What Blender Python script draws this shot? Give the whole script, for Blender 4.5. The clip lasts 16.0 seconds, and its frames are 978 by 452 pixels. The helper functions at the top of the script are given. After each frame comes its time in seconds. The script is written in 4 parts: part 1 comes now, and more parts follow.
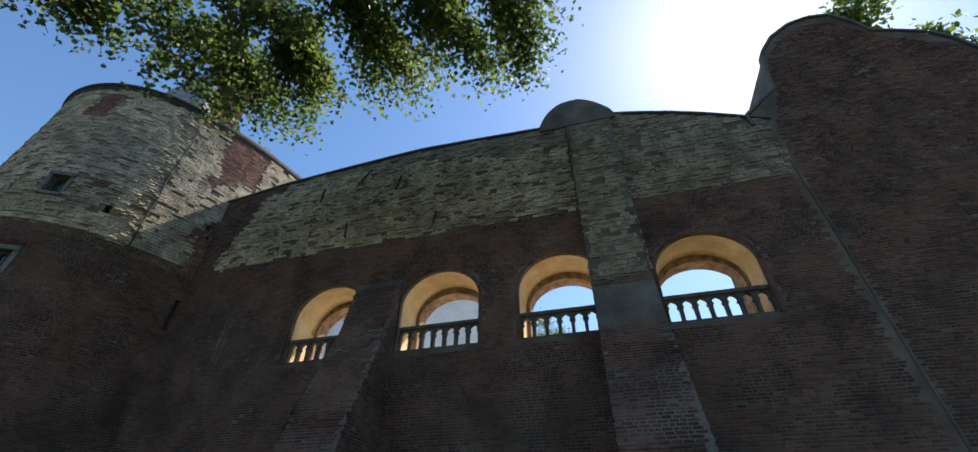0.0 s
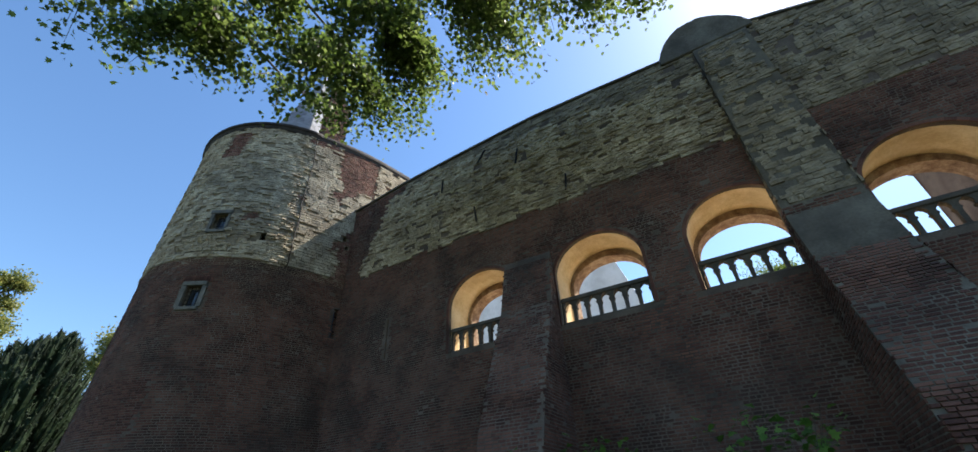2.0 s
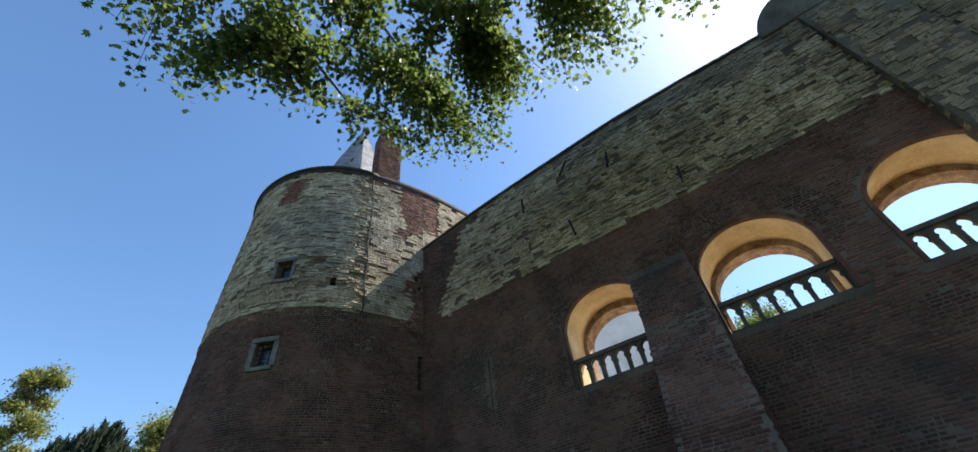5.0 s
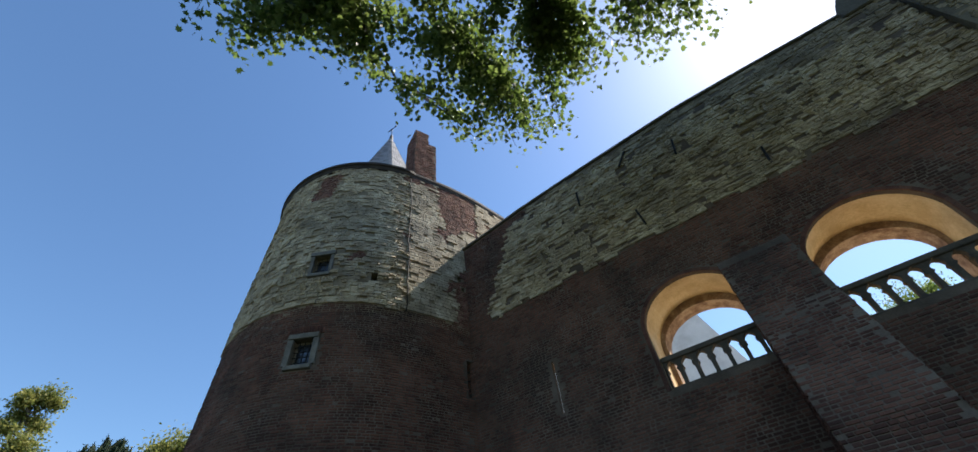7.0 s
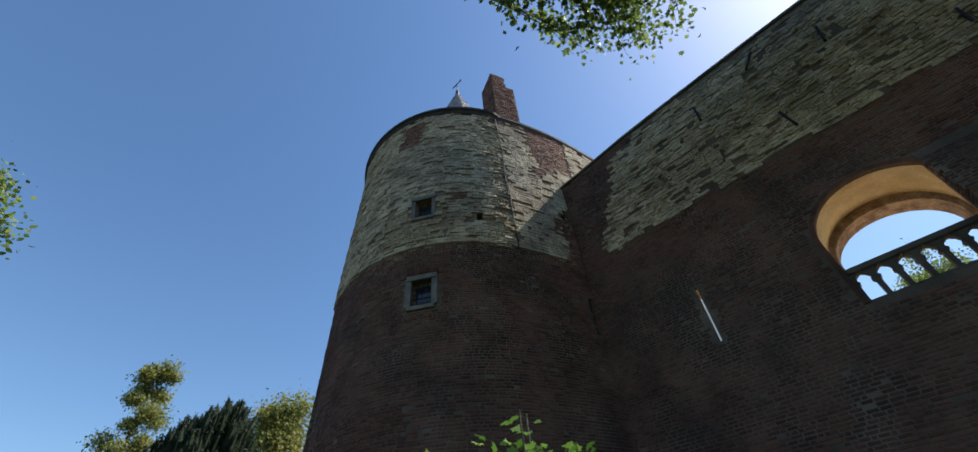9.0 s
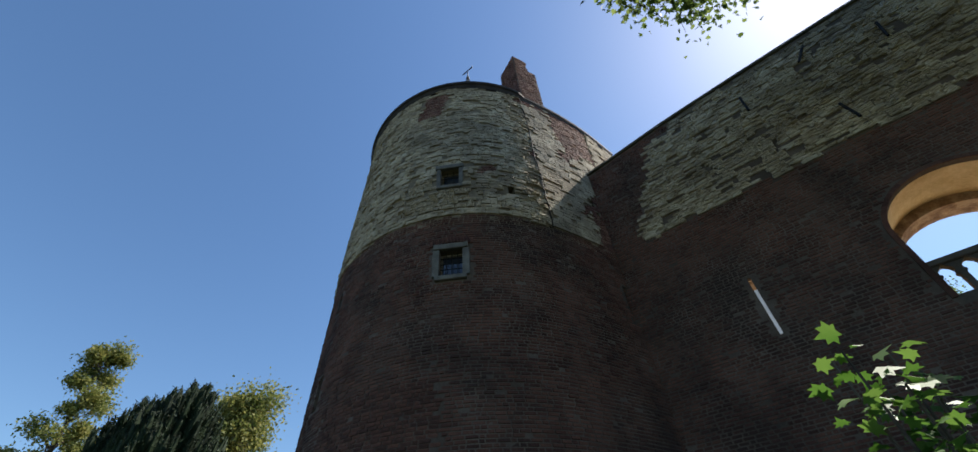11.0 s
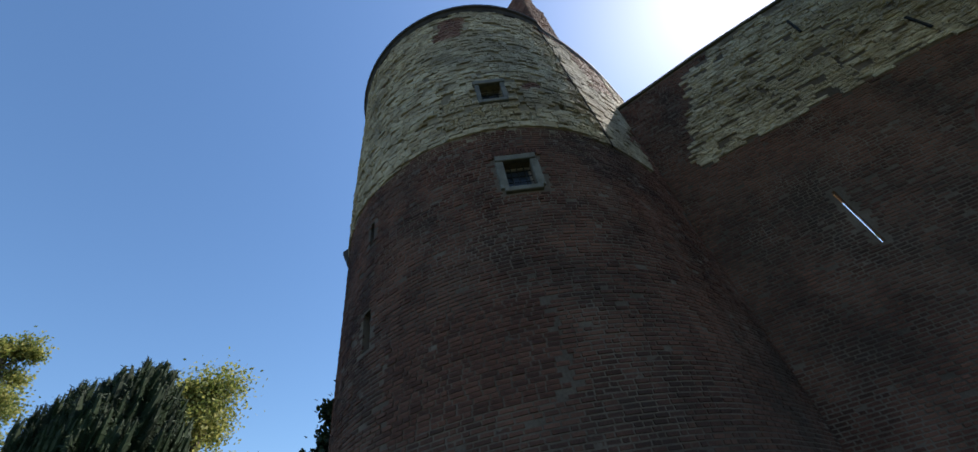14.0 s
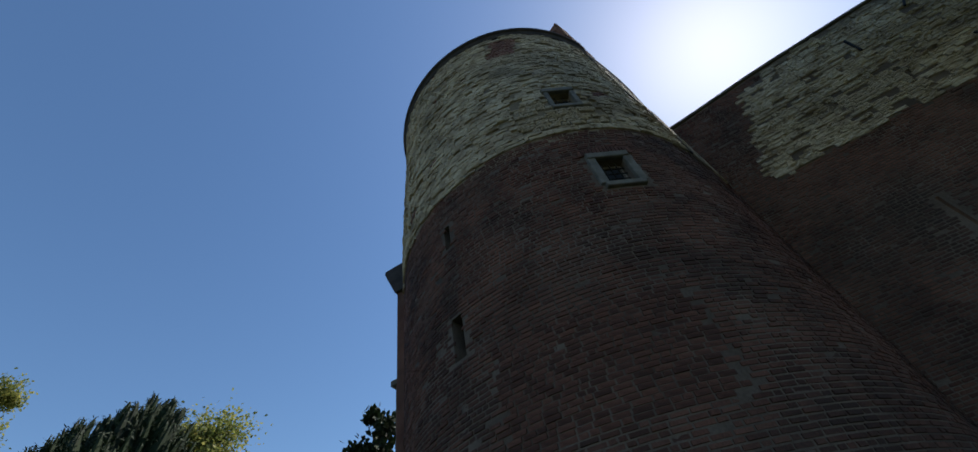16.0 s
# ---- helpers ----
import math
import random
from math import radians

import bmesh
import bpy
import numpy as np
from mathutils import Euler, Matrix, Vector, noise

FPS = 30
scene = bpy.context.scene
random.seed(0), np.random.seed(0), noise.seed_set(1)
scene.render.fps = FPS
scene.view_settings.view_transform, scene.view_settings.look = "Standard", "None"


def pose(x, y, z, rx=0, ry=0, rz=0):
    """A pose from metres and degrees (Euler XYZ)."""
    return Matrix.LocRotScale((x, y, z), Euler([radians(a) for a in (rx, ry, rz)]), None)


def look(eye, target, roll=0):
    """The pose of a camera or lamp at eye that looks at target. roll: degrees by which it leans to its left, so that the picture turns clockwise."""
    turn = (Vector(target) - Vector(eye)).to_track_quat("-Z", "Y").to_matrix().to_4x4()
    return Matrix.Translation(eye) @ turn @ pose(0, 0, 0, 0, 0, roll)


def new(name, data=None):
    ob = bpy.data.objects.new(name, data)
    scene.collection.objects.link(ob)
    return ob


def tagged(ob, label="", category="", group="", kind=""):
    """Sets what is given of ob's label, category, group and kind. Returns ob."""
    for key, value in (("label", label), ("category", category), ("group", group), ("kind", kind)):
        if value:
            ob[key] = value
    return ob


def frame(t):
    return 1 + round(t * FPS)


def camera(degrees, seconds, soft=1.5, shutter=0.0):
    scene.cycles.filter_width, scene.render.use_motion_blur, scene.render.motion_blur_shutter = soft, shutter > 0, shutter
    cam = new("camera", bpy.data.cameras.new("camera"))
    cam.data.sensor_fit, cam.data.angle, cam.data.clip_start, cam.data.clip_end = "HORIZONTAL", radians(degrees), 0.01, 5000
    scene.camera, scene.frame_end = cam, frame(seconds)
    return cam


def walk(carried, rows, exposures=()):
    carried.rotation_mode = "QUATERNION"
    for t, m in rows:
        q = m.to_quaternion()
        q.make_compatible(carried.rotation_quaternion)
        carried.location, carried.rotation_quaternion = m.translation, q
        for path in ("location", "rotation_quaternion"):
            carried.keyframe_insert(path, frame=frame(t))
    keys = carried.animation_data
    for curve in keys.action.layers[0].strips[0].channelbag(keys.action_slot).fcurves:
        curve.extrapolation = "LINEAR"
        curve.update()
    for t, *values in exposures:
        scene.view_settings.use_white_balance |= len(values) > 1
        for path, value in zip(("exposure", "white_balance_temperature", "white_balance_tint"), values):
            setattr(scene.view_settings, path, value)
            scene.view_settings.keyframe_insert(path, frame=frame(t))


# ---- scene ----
cam = camera(98.1, 16.0)

EXPOSURES = [(0.0, 0.95), (0.5, 0.95), (1.5, 1.15), (2.5, 1.3), (3.0, 1.35), (5.5, 0.95), (6.0, 0.65), (6.5, 0.75), (7.0, 0.95), (8.5, 0.7), (9.0, 0.7), (11.5, 0.65), (12.0, 0.65), (13.0, 0.75), (14.0, 0.85), (14.5, 0.65), (15.0, 0.55), (16.0, 0.4)]
PATH = [
    (0, (1.712, -0.499, 1.486), (1.281, 1.034, 2.696), 0.2),
    (0.5, (1.211, -0.486, 1.476), (0.566, 1.001, 2.648), 0.1),
    (1, (0.669, -0.501, 1.486), (0.023, 1.029, 2.601), -1.9),
    (1.5, (0.139, -0.464, 1.51), (-0.621, 1.042, 2.584), -2.3),
    (2, (-0.478, -0.385, 1.592), (-1.273, 1.045, 2.742), -2.9),
    (2.5, (-1.1, -0.45, 1.639), (-1.912, 0.975, 2.783), -3.9),
    (3, (-1.774, -0.424, 1.683), (-2.584, 0.885, 2.96), -6.7),
    (3.2, (-2.022, -0.395, 1.674), (-2.805, 0.94, 2.94), -5.5),
    (5.3, (-4.405, 0.076, 1.952), (-5.125, 1.324, 3.339), -9.4),
    (5.5, (-4.613, 0.11, 1.951), (-5.293, 1.338, 3.376), -10.6),
    (5.8, (-5.005, 0.215, 1.968), (-5.698, 1.333, 3.475), -8.3),
    (6, (-5.281, 0.252, 1.977), (-5.937, 1.443, 3.444), -10.4),
    (6.5, (-5.922, 0.236, 1.983), (-6.67, 1.408, 3.421), -10.1),
    (7, (-6.627, 0.393, 2.013), (-7.318, 1.575, 3.47), -7.9),
    (7.5, (-7.181, 0.267, 1.975), (-8.043, 1.391, 3.386), -5.1),
    (8, (-7.809, 0.399, 2.013), (-8.566, 1.613, 3.41), -3.5),
    (8.5, (-8.462, 0.475, 2.061), (-9.383, 1.552, 3.473), -1.3),
    (9, (-9.2, 0.452, 2.046), (-10.128, 1.552, 3.434), -5.4),
    (9.2, (-9.453, 0.442, 2.042), (-10.4, 1.583, 3.385), -3.3),
    (11.3, (-11.751, 0.478, 2.158), (-12.499, 1.663, 3.585), -5.5),
    (11.5, (-11.965, 0.494, 2.18), (-12.67, 1.705, 3.607), -6.2),
    (12, (-12.573, 0.539, 2.228), (-13.388, 1.661, 3.67), -8.2),
    (12.5, (-13.135, 0.617, 2.234), (-13.923, 1.824, 3.62), -10.6),
    (13, (-13.695, 0.577, 2.24), (-14.642, 1.731, 3.572), -9.0),
    (13.5, (-14.373, 0.604, 2.22), (-15.097, 1.92, 3.54), -11.0),
    (14, (-15.069, 0.687, 2.248), (-15.695, 2.026, 3.597), -11.6),
    (14.5, (-15.736, 0.677, 2.313), (-16.262, 1.933, 3.778), -12.3),
    (15, (-16.31, 0.708, 2.335), (-16.764, 1.979, 3.811), -12.1),
    (15.5, (-16.833, 0.725, 2.335), (-17.291, 1.967, 3.834), -14.2),
    (16, (-17.393, 0.676, 2.393), (-17.878, 1.906, 3.894), -13.6),
]
walk(cam, [(t, look(e, g, r)) for t, e, g, r in PATH], exposures=EXPOSURES)

# ---- world, sun ----
SUN = Vector((0.332, 0.524, 0.785)).normalized()
world = bpy.data.worlds.new("sky")
scene.world = world
world.use_nodes = True
wn = world.node_tree.nodes
sky = wn.new("ShaderNodeTexSky")
sky.sky_type = "NISHITA"
sky.sun_disc = False
sky.sun_elevation = math.asin(SUN.z)
sky.sun_rotation = math.atan2(SUN.x, SUN.y)
sky.air_density, sky.dust_density, sky.ozone_density = 1.2, 0.5, 4.5
wn["Background"].inputs["Strength"].default_value = 0.105
deep = wn.new("ShaderNodeHueSaturation")
deep.inputs["Saturation"].default_value = 1.09
world.node_tree.links.new(sky.outputs["Color"], deep.inputs["Color"])
world.node_tree.links.new(deep.outputs["Color"], wn["Background"].inputs["Color"])
sun = new("sun", bpy.data.lights.new("sun", "SUN"))
sun.data.energy, sun.data.angle, sun.data.color = 5.0, radians(0.53), (1.0, 0.94, 0.85)
sun.matrix_world = look((0, 0, 60), Vector((0, 0, 60)) - SUN)


# ---- materials ----
def mat(name, tones, scale=3.0, rough=0.85, bump=0.3, fine=30.0, piece=0.0, dist=0.02, stain=None, stain_scale=0.5, metal=0.0,
        stain_amount=0.6, trans=0.0, spec=0.3):
    """Two scales of noise between tones, per-piece variation, optional broad stains."""
    m = bpy.data.materials.new(name)
    m.use_nodes = True
    n, l = m.node_tree.nodes, m.node_tree.links
    b = n["Principled BSDF"]
    b.inputs["Roughness"].default_value, b.inputs["Metallic"].default_value = rough, metal
    b.inputs["Specular IOR Level"].default_value = spec
    tc = n.new("ShaderNodeTexCoord")
    big, small = n.new("ShaderNodeTexNoise"), n.new("ShaderNodeTexNoise")
    for node, s, d in ((big, scale, 6.0), (small, fine, 5.0)):
        node.inputs["Scale"].default_value, node.inputs["Detail"].default_value = s, d
        l.new(tc.outputs["Object"], node.inputs["Vector"])
    ramp = n.new("ShaderNodeValToRGB")
    els = ramp.color_ramp.elements
    els[0].position, els[1].position = 0.32, 0.68
    els[0].color, els[1].color = (*tones[0], 1), (*tones[-1], 1)
    for i, t in enumerate(tones[1:-1]):
        els.new(0.32 + 0.36 * (i + 1) / (len(tones) - 1)).color = (*t, 1)
    add = n.new("ShaderNodeMath")
    add.operation = "MULTIPLY_ADD"
    l.new(small.outputs["Fac"], add.inputs[0])
    add.inputs[1].default_value = 0.45
    l.new(big.outputs["Fac"], add.inputs[2])
    last = n.new("ShaderNodeMath")
    last.operation = "SUBTRACT"
    l.new(add.outputs[0], last.inputs[0])
    last.inputs[1].default_value = 0.22
    out = last
    if piece:
        geo, info = n.new("ShaderNodeNewGeometry"), n.new("ShaderNodeObjectInfo")
        s1 = n.new("ShaderNodeMath")
        s1.operation = "ADD"
        l.new(geo.outputs["Random Per Island"], s1.inputs[0])
        l.new(info.outputs["Random"], s1.inputs[1])
        s2 = n.new("ShaderNodeMath")
        s2.operation = "FRACT"
        l.new(s1.outputs[0], s2.inputs[0])
        s3 = n.new("ShaderNodeMath")
        s3.operation = "MULTIPLY_ADD"
        l.new(s2.outputs[0], s3.inputs[0])
        s3.inputs[1].default_value = piece
        l.new(last.outputs[0], s3.inputs[2])
        s4 = n.new("ShaderNodeMath")
        s4.operation = "SUBTRACT"
        l.new(s3.outputs[0], s4.inputs[0])
        s4.inputs[1].default_value = piece / 2
        out = s4
    l.new(out.outputs[0], ramp.inputs["Fac"])
    colour = ramp.outputs["Color"]
    if stain:
        st = n.new("ShaderNodeTexNoise")
        st.inputs["Scale"].default_value, st.inputs["Detail"].default_value = stain_scale, 8.0
        st.inputs["Roughness"].default_value = 0.65
        l.new(tc.outputs["Object"], st.inputs["Vector"])
        sr = n.new("ShaderNodeMapRange")
        sr.inputs["From Min"].default_value, sr.inputs["From Max"].default_value = 0.48, 0.66
        sr.inputs["To Max"].default_value = stain_amount
        l.new(st.outputs["Fac"], sr.inputs["Value"])
        mx = n.new("ShaderNodeMix")
        mx.data_type = "RGBA"
        l.new(sr.outputs["Result"], mx.inputs["Factor"])
        l.new(colour, mx.inputs["A"])
        mx.inputs["B"].default_value = (*stain, 1)
        colour = mx.outputs["Result"]
    l.new(colour, b.inputs["Base Color"])
    bp = n.new("ShaderNodeBump")
    bp.inputs["Strength"].default_value, bp.inputs["Distance"].default_value = bump, dist
    l.new(add.outputs[0], bp.inputs["Height"])
    l.new(bp.outputs["Normal"], b.inputs["Normal"])
    if trans:
        tr, ms = n.new("ShaderNodeBsdfTranslucent"), n.new("ShaderNodeMixShader")
        l.new(colour, tr.inputs["Color"])
        ms.inputs["Fac"].default_value = trans
        l.new(b.outputs[0], ms.inputs[1])
        l.new(tr.outputs[0], ms.inputs[2])
        l.new(ms.outputs[0], n["Material Output"].inputs["Surface"])
    return m


BRICK = mat("dark_brick", ((0.048, 0.022, 0.016), (0.105, 0.045, 0.031), (0.175, 0.082, 0.056)), 0.9, 0.9, 0.5, 45, 0.22, 0.01,
            (0.040, 0.034, 0.029), 0.35, stain_amount=0.55)
MORTAR = mat("old_mortar", ((0.085, 0.064, 0.05), (0.165, 0.13, 0.102)), 1.2, 0.95, 0.6, 25, 0, 0.02, (0.03, 0.026, 0.022), 0.5)
MARL = mat("marl_stone", ((0.27, 0.215, 0.148), (0.405, 0.335, 0.235), (0.53, 0.45, 0.325)), 2.2, 0.95, 0.9, 11, 0.13, 0.03,
           (0.12, 0.102, 0.078), 0.7, stain_amount=0.6)
ARCHBRICK = mat("worn_arch_brick", ((0.15, 0.09, 0.055), (0.25, 0.16, 0.10), (0.36, 0.26, 0.17)), 4.0, 0.95, 1.0, 18, 0, 0.04)
MARLJOINT = mat("marl_joint", ((0.14, 0.11, 0.075), (0.25, 0.205, 0.14)), 2.0, 0.95, 0.8, 12, 0, 0.04)
RED = mat("red_brick", ((0.11, 0.055, 0.042), (0.18, 0.085, 0.064), (0.25, 0.135, 0.10)), 2.0, 0.9, 0.5, 40, 0.35, 0.01)
PLASTER = mat("ochre_plaster", ((0.52, 0.38, 0.20), (0.64, 0.49, 0.28), (0.72, 0.58, 0.36)), 1.5, 0.9, 0.3, 18, 0, 0.01,
              (0.42, 0.29, 0.15), 1.2, stain_amount=0.5)
COPING = mat("coping_stone", ((0.07, 0.065, 0.055), (0.15, 0.135, 0.11)), 1.0, 0.95, 0.5, 20, 0, 0.02)
RENDERED = mat("old_lime_render", ((0.08, 0.068, 0.052), (0.125, 0.108, 0.083), (0.17, 0.15, 0.115)), 1.1, 0.95, 0.8, 16, 0, 0.02, (0.05, 0.042, 0.035), 0.5, stain_amount=0.6)
COPEGREY = mat("dull_grey_stone", ((0.15, 0.12, 0.08), (0.235, 0.19, 0.13), (0.33, 0.275, 0.19)), 1.6, 0.95, 0.8, 14, 0.15, 0.02, (0.075, 0.062, 0.045), 0.55, stain_amount=0.5)
BALSTONE = mat("weathered_balustrade_stone", ((0.05, 0.043, 0.035), (0.10, 0.085, 0.068)), 3.0, 0.9, 0.5, 30, 0.1, 0.01)
BLUESTONE = mat("grey_window_stone", ((0.10, 0.094, 0.08), (0.19, 0.178, 0.155)), 4.0, 0.85, 0.4, 40, 0.1, 0.01)
IRON = mat("black_iron", ((0.012, 0.012, 0.013), (0.03, 0.028, 0.026)), 8.0, 0.6, 0.2, 60, 0, 0.003, metal=0.5)
SLATE = mat("grey_slate", ((0.16, 0.16, 0.175), (0.30, 0.30, 0.32)), 2.0, 0.6, 0.3, 30, 0.3, 0.01)
EAVE = mat("dark_eave_board", ((0.018, 0.015, 0.013), (0.05, 0.04, 0.034)), 3.0, 0.8, 0.3, 30, 0, 0.01)
WHITEWALL = mat("white_render", ((0.62, 0.61, 0.60), (0.76, 0.75, 0.74)), 0.6, 0.9, 0.2, 12, 0, 0.01, (0.40, 0.39, 0.38), 0.4,
                stain_amount=0.5)
WOOD = mat("weathered_wood", ((0.16, 0.13, 0.10), (0.33, 0.29, 0.24)), 5.0, 0.85, 0.5, 50, 0, 0.005)
BARK = mat("bark", ((0.045, 0.036, 0.027), (0.12, 0.10, 0.08)), 4.0, 0.95, 0.8, 25, 0, 0.02)
GRAVEL = mat("pale_gravel", ((0.36, 0.32, 0.25), (0.50, 0.45, 0.37)), 0.5, 0.95, 0.4, 25, 0, 0.01)
SOIL = mat("soil_and_moss", ((0.025, 0.022, 0.014), (0.04, 0.05, 0.018), (0.07, 0.085, 0.03)), 0.8, 0.95, 0.8, 9, 0, 0.05)
LEAF = mat("maple_leaf", ((0.06, 0.095, 0.018), (0.115, 0.17, 0.034), (0.20, 0.255, 0.07)), 0.6, 0.5, 0.1, 8, 0.5, 0.002,
           trans=0.62, spec=0.4)
LEAFGOLD = mat("yellowing_leaf", ((0.11, 0.14, 0.035), (0.21, 0.23, 0.065), (0.32, 0.30, 0.09)), 0.5, 0.6, 0.1, 8, 0.5, 0.002, trans=0.5)
LEAFYEW = mat("yew_needles", ((0.010, 0.020, 0.008), (0.022, 0.042, 0.014)), 0.8, 0.7, 0.1, 8, 0.4, 0.002, trans=0.1)
LEAFWEED = mat("weed_leaf", ((0.05, 0.12, 0.015), (0.09, 0.19, 0.03), (0.15, 0.26, 0.05)), 1.0, 0.5, 0.1, 12, 0.4, 0.002, trans=0.45)
glass = bpy.data.materials.new("window_glass")
glass.use_nodes = True
gb = glass.node_tree.nodes["Principled BSDF"]
gb.inputs["Base Color"].default_value = (0.05, 0.06, 0.08, 1)
gb.inputs["Roughness"].default_value = 0.06
gb.inputs["Specular IOR Level"].default_value = 0.9
# near-black colour standing in for the unlit depth behind the tower openings
dark = mat("painted_recess_shade", ((0.006, 0.006, 0.006), (0.012, 0.011, 0.010)), 2.0, 1.0, 0.0)


# ---- mesh helpers ----
def mesh_from(name, verts, faces, material, smooth=False):
    me = bpy.data.meshes.new(name)
    me.from_pydata([tuple(v) for v in verts], [], [tuple(f) for f in faces])
    for m in (material if isinstance(material, (list, tuple)) else (material,)):
        me.materials.append(m)
    if smooth:
        me.polygons.foreach_set("use_smooth", [True] * len(me.polygons))
    me.update()
    return me


def part_mesh(name, verts, faces, material, parent=None, label="", smooth=False):
    ob = new(name, mesh_from(name, verts, faces, material, smooth))
    if parent:
        ob.parent = parent
    return tagged(ob, label)


def part(name, bm, material, parent=None, label="", bevel=0.0, smooth=False):
    if bevel:
        bmesh.ops.bevel(bm, geom=list(bm.edges), offset=bevel, segments=1, affect="EDGES", clamp_overlap=True)
    bmesh.ops.recalc_face_normals(bm, faces=list(bm.faces))
    me = bpy.data.meshes.new(name)
    bm.to_mesh(me)
    bm.free()
    me.materials.append(material)
    if smooth:
        me.polygons.foreach_set("use_smooth", [True] * len(me.polygons))
    ob = new(name, me)
    if parent:
        ob.parent = parent
    return tagged(ob, label)


def box(bm, x0, x1, y0, y1, z0, z1, m=None):
    vs = bmesh.ops.create_cube(bm, size=1.0)["verts"]
    for v in vs:
        v.co = Vector(((x0 + x1) / 2 + v.co.x * (x1 - x0), (y0 + y1) / 2 + v.co.y * (y1 - y0), (z0 + z1) / 2 + v.co.z * (z1 - z0)))
        if m:
            v.co = m @ v.co
    return vs


def prism(bm, outline, y0, y1):
    """A closed outline of (x, z) carried from y0 to y1."""
    a = [bm.verts.new((x, y0, z)) for x, z in outline]
    b = [bm.verts.new((x, y1, z)) for x, z in outline]
    bm.faces.new(a)
    bm.faces.new(b[::-1])
    for i in range(len(a)):
        j = (i + 1) % len(a)
        bm.faces.new((a[j], a[i], b[i], b[j]))


def tube(bm, pts, radii, sides=6):
    """A tapered tube along points."""
    rings = []
    for i, p in enumerate(pts):
        p = Vector([float(q) for q in p])
        d = (Vector([float(q) for q in pts[min(i + 1, len(pts) - 1)]]) - Vector([float(q) for q in pts[max(i - 1, 0)]])).normalized()
        s = d.orthogonal().normalized()
        c = d.cross(s)
        rings.append([bm.verts.new(p + float(radii[i]) * (math.cos(k * math.tau / sides) * s + math.sin(k * math.tau / sides) * c)) for k in range(sides)])
    for a, b in zip(rings, rings[1:]):
        for k in range(sides):
            bm.faces.new((a[k], a[(k + 1) % sides], b[(k + 1) % sides], b[k]))
    bm.faces.new(rings[0][::-1])
    bm.faces.new(rings[-1])


def empty(name, place, label, category, group=""):
    ob = new(name)
    ob.location = place
    return tagged(ob, label, category, group)


# ---- masonry: every brick and stone has its own edges and depth ----
def masonry(place, u0, u1, z0, z1, course, length, joint, keep, rng, rough=0.006, wander=0.0, proud=0.02, grid=1, calm=None):
    """Blocks in courses over a surface place(u, z, depth). Returns verts, faces and, block by block, (u, z, du, dz)."""
    verts, faces, blocks = [], [], []
    z, row, rough0 = z0, 0, rough
    while z < z1 - course * 0.4:
        h = course * (1 + wander * (rng.random() - 0.5))
        u = u0 + (0 if row % 2 else -length / 2) + rng.random() * length * wander
        while u < u1:
            w = length * (1 + (0.25 + wander) * (rng.random() - 0.5))
            if rng.random() < 0.35:
                w *= 0.55
            a, b, c, d = u + joint / 2, u + w - joint / 2, z + joint / 2, z + h - joint / 2
            if a >= u0 - 0.01 and b <= u1 + 0.01 and keep((a + b) / 2, (c + d) / 2):
                rough = rough0 * (calm((a + b) / 2, (c + d) / 2) if calm else 1.0)
                out = proud + rough * rng.normal()
                base = len(verts)
                k = grid + 1
                ins = min(0.012, (d - c) * 0.12) * (0.35 if grid > 1 else 1.0)
                for i in range(k):
                    for j in range(k):
                        fu, fz = i / grid, j / grid
                        depth = out + (rough * rng.normal() * 0.8 if grid > 1 else rough * 0.25 * rng.normal())
                        if grid > 1 and (i in (0, grid) or j in (0, grid)):
                            depth -= rough * 0.6
                        verts.append(place(a + ins + (b - a - 2 * ins) * fu + 0.3 * ins * rng.normal(), c + ins + (d - c - 2 * ins) * fz + 0.3 * ins * rng.normal(), depth))
                rim = len(verts)
                for uu, zz in ((a, c), (b, c), (b, d), (a, d)):
                    verts.append(place(uu, zz, -0.02))
                for i in range(grid):
                    for j in range(grid):
                        p = base + i * k + j
                        faces.append((p, p + k, p + k + 1, p + 1))
                g = grid * k
                corners = (base, base + g, base + g + grid, base + grid)
                edges = ([base + i * k for i in range(k)], [base + g + j for j in range(k)],
                         [base + g + grid - i * k for i in range(k)], [base + grid - j for j in range(k)])
                for q in range(4):
                    faces.append((rim + q, rim + (q + 1) % 4, *edges[q][::-1]))
                blocks.append((a, b, c, d))
            u += w
        z += h
        row += 1
    return verts, faces, blocks


# ---- ground ----
def ground_z(x, y):
    bank = min(1.0, max(0.0, (y - 1.5) / 8.0))
    rise = max(-0.3, min(0.85, 0.047 * (1.7 - x) - 0.05))
    return rise + 0.9 * bank * bank * (3 - 2 * bank) + 0.06 * math.sin(x * 1.3 + y) + 0.05 * math.sin(0.7 * x - 1.9 * y)


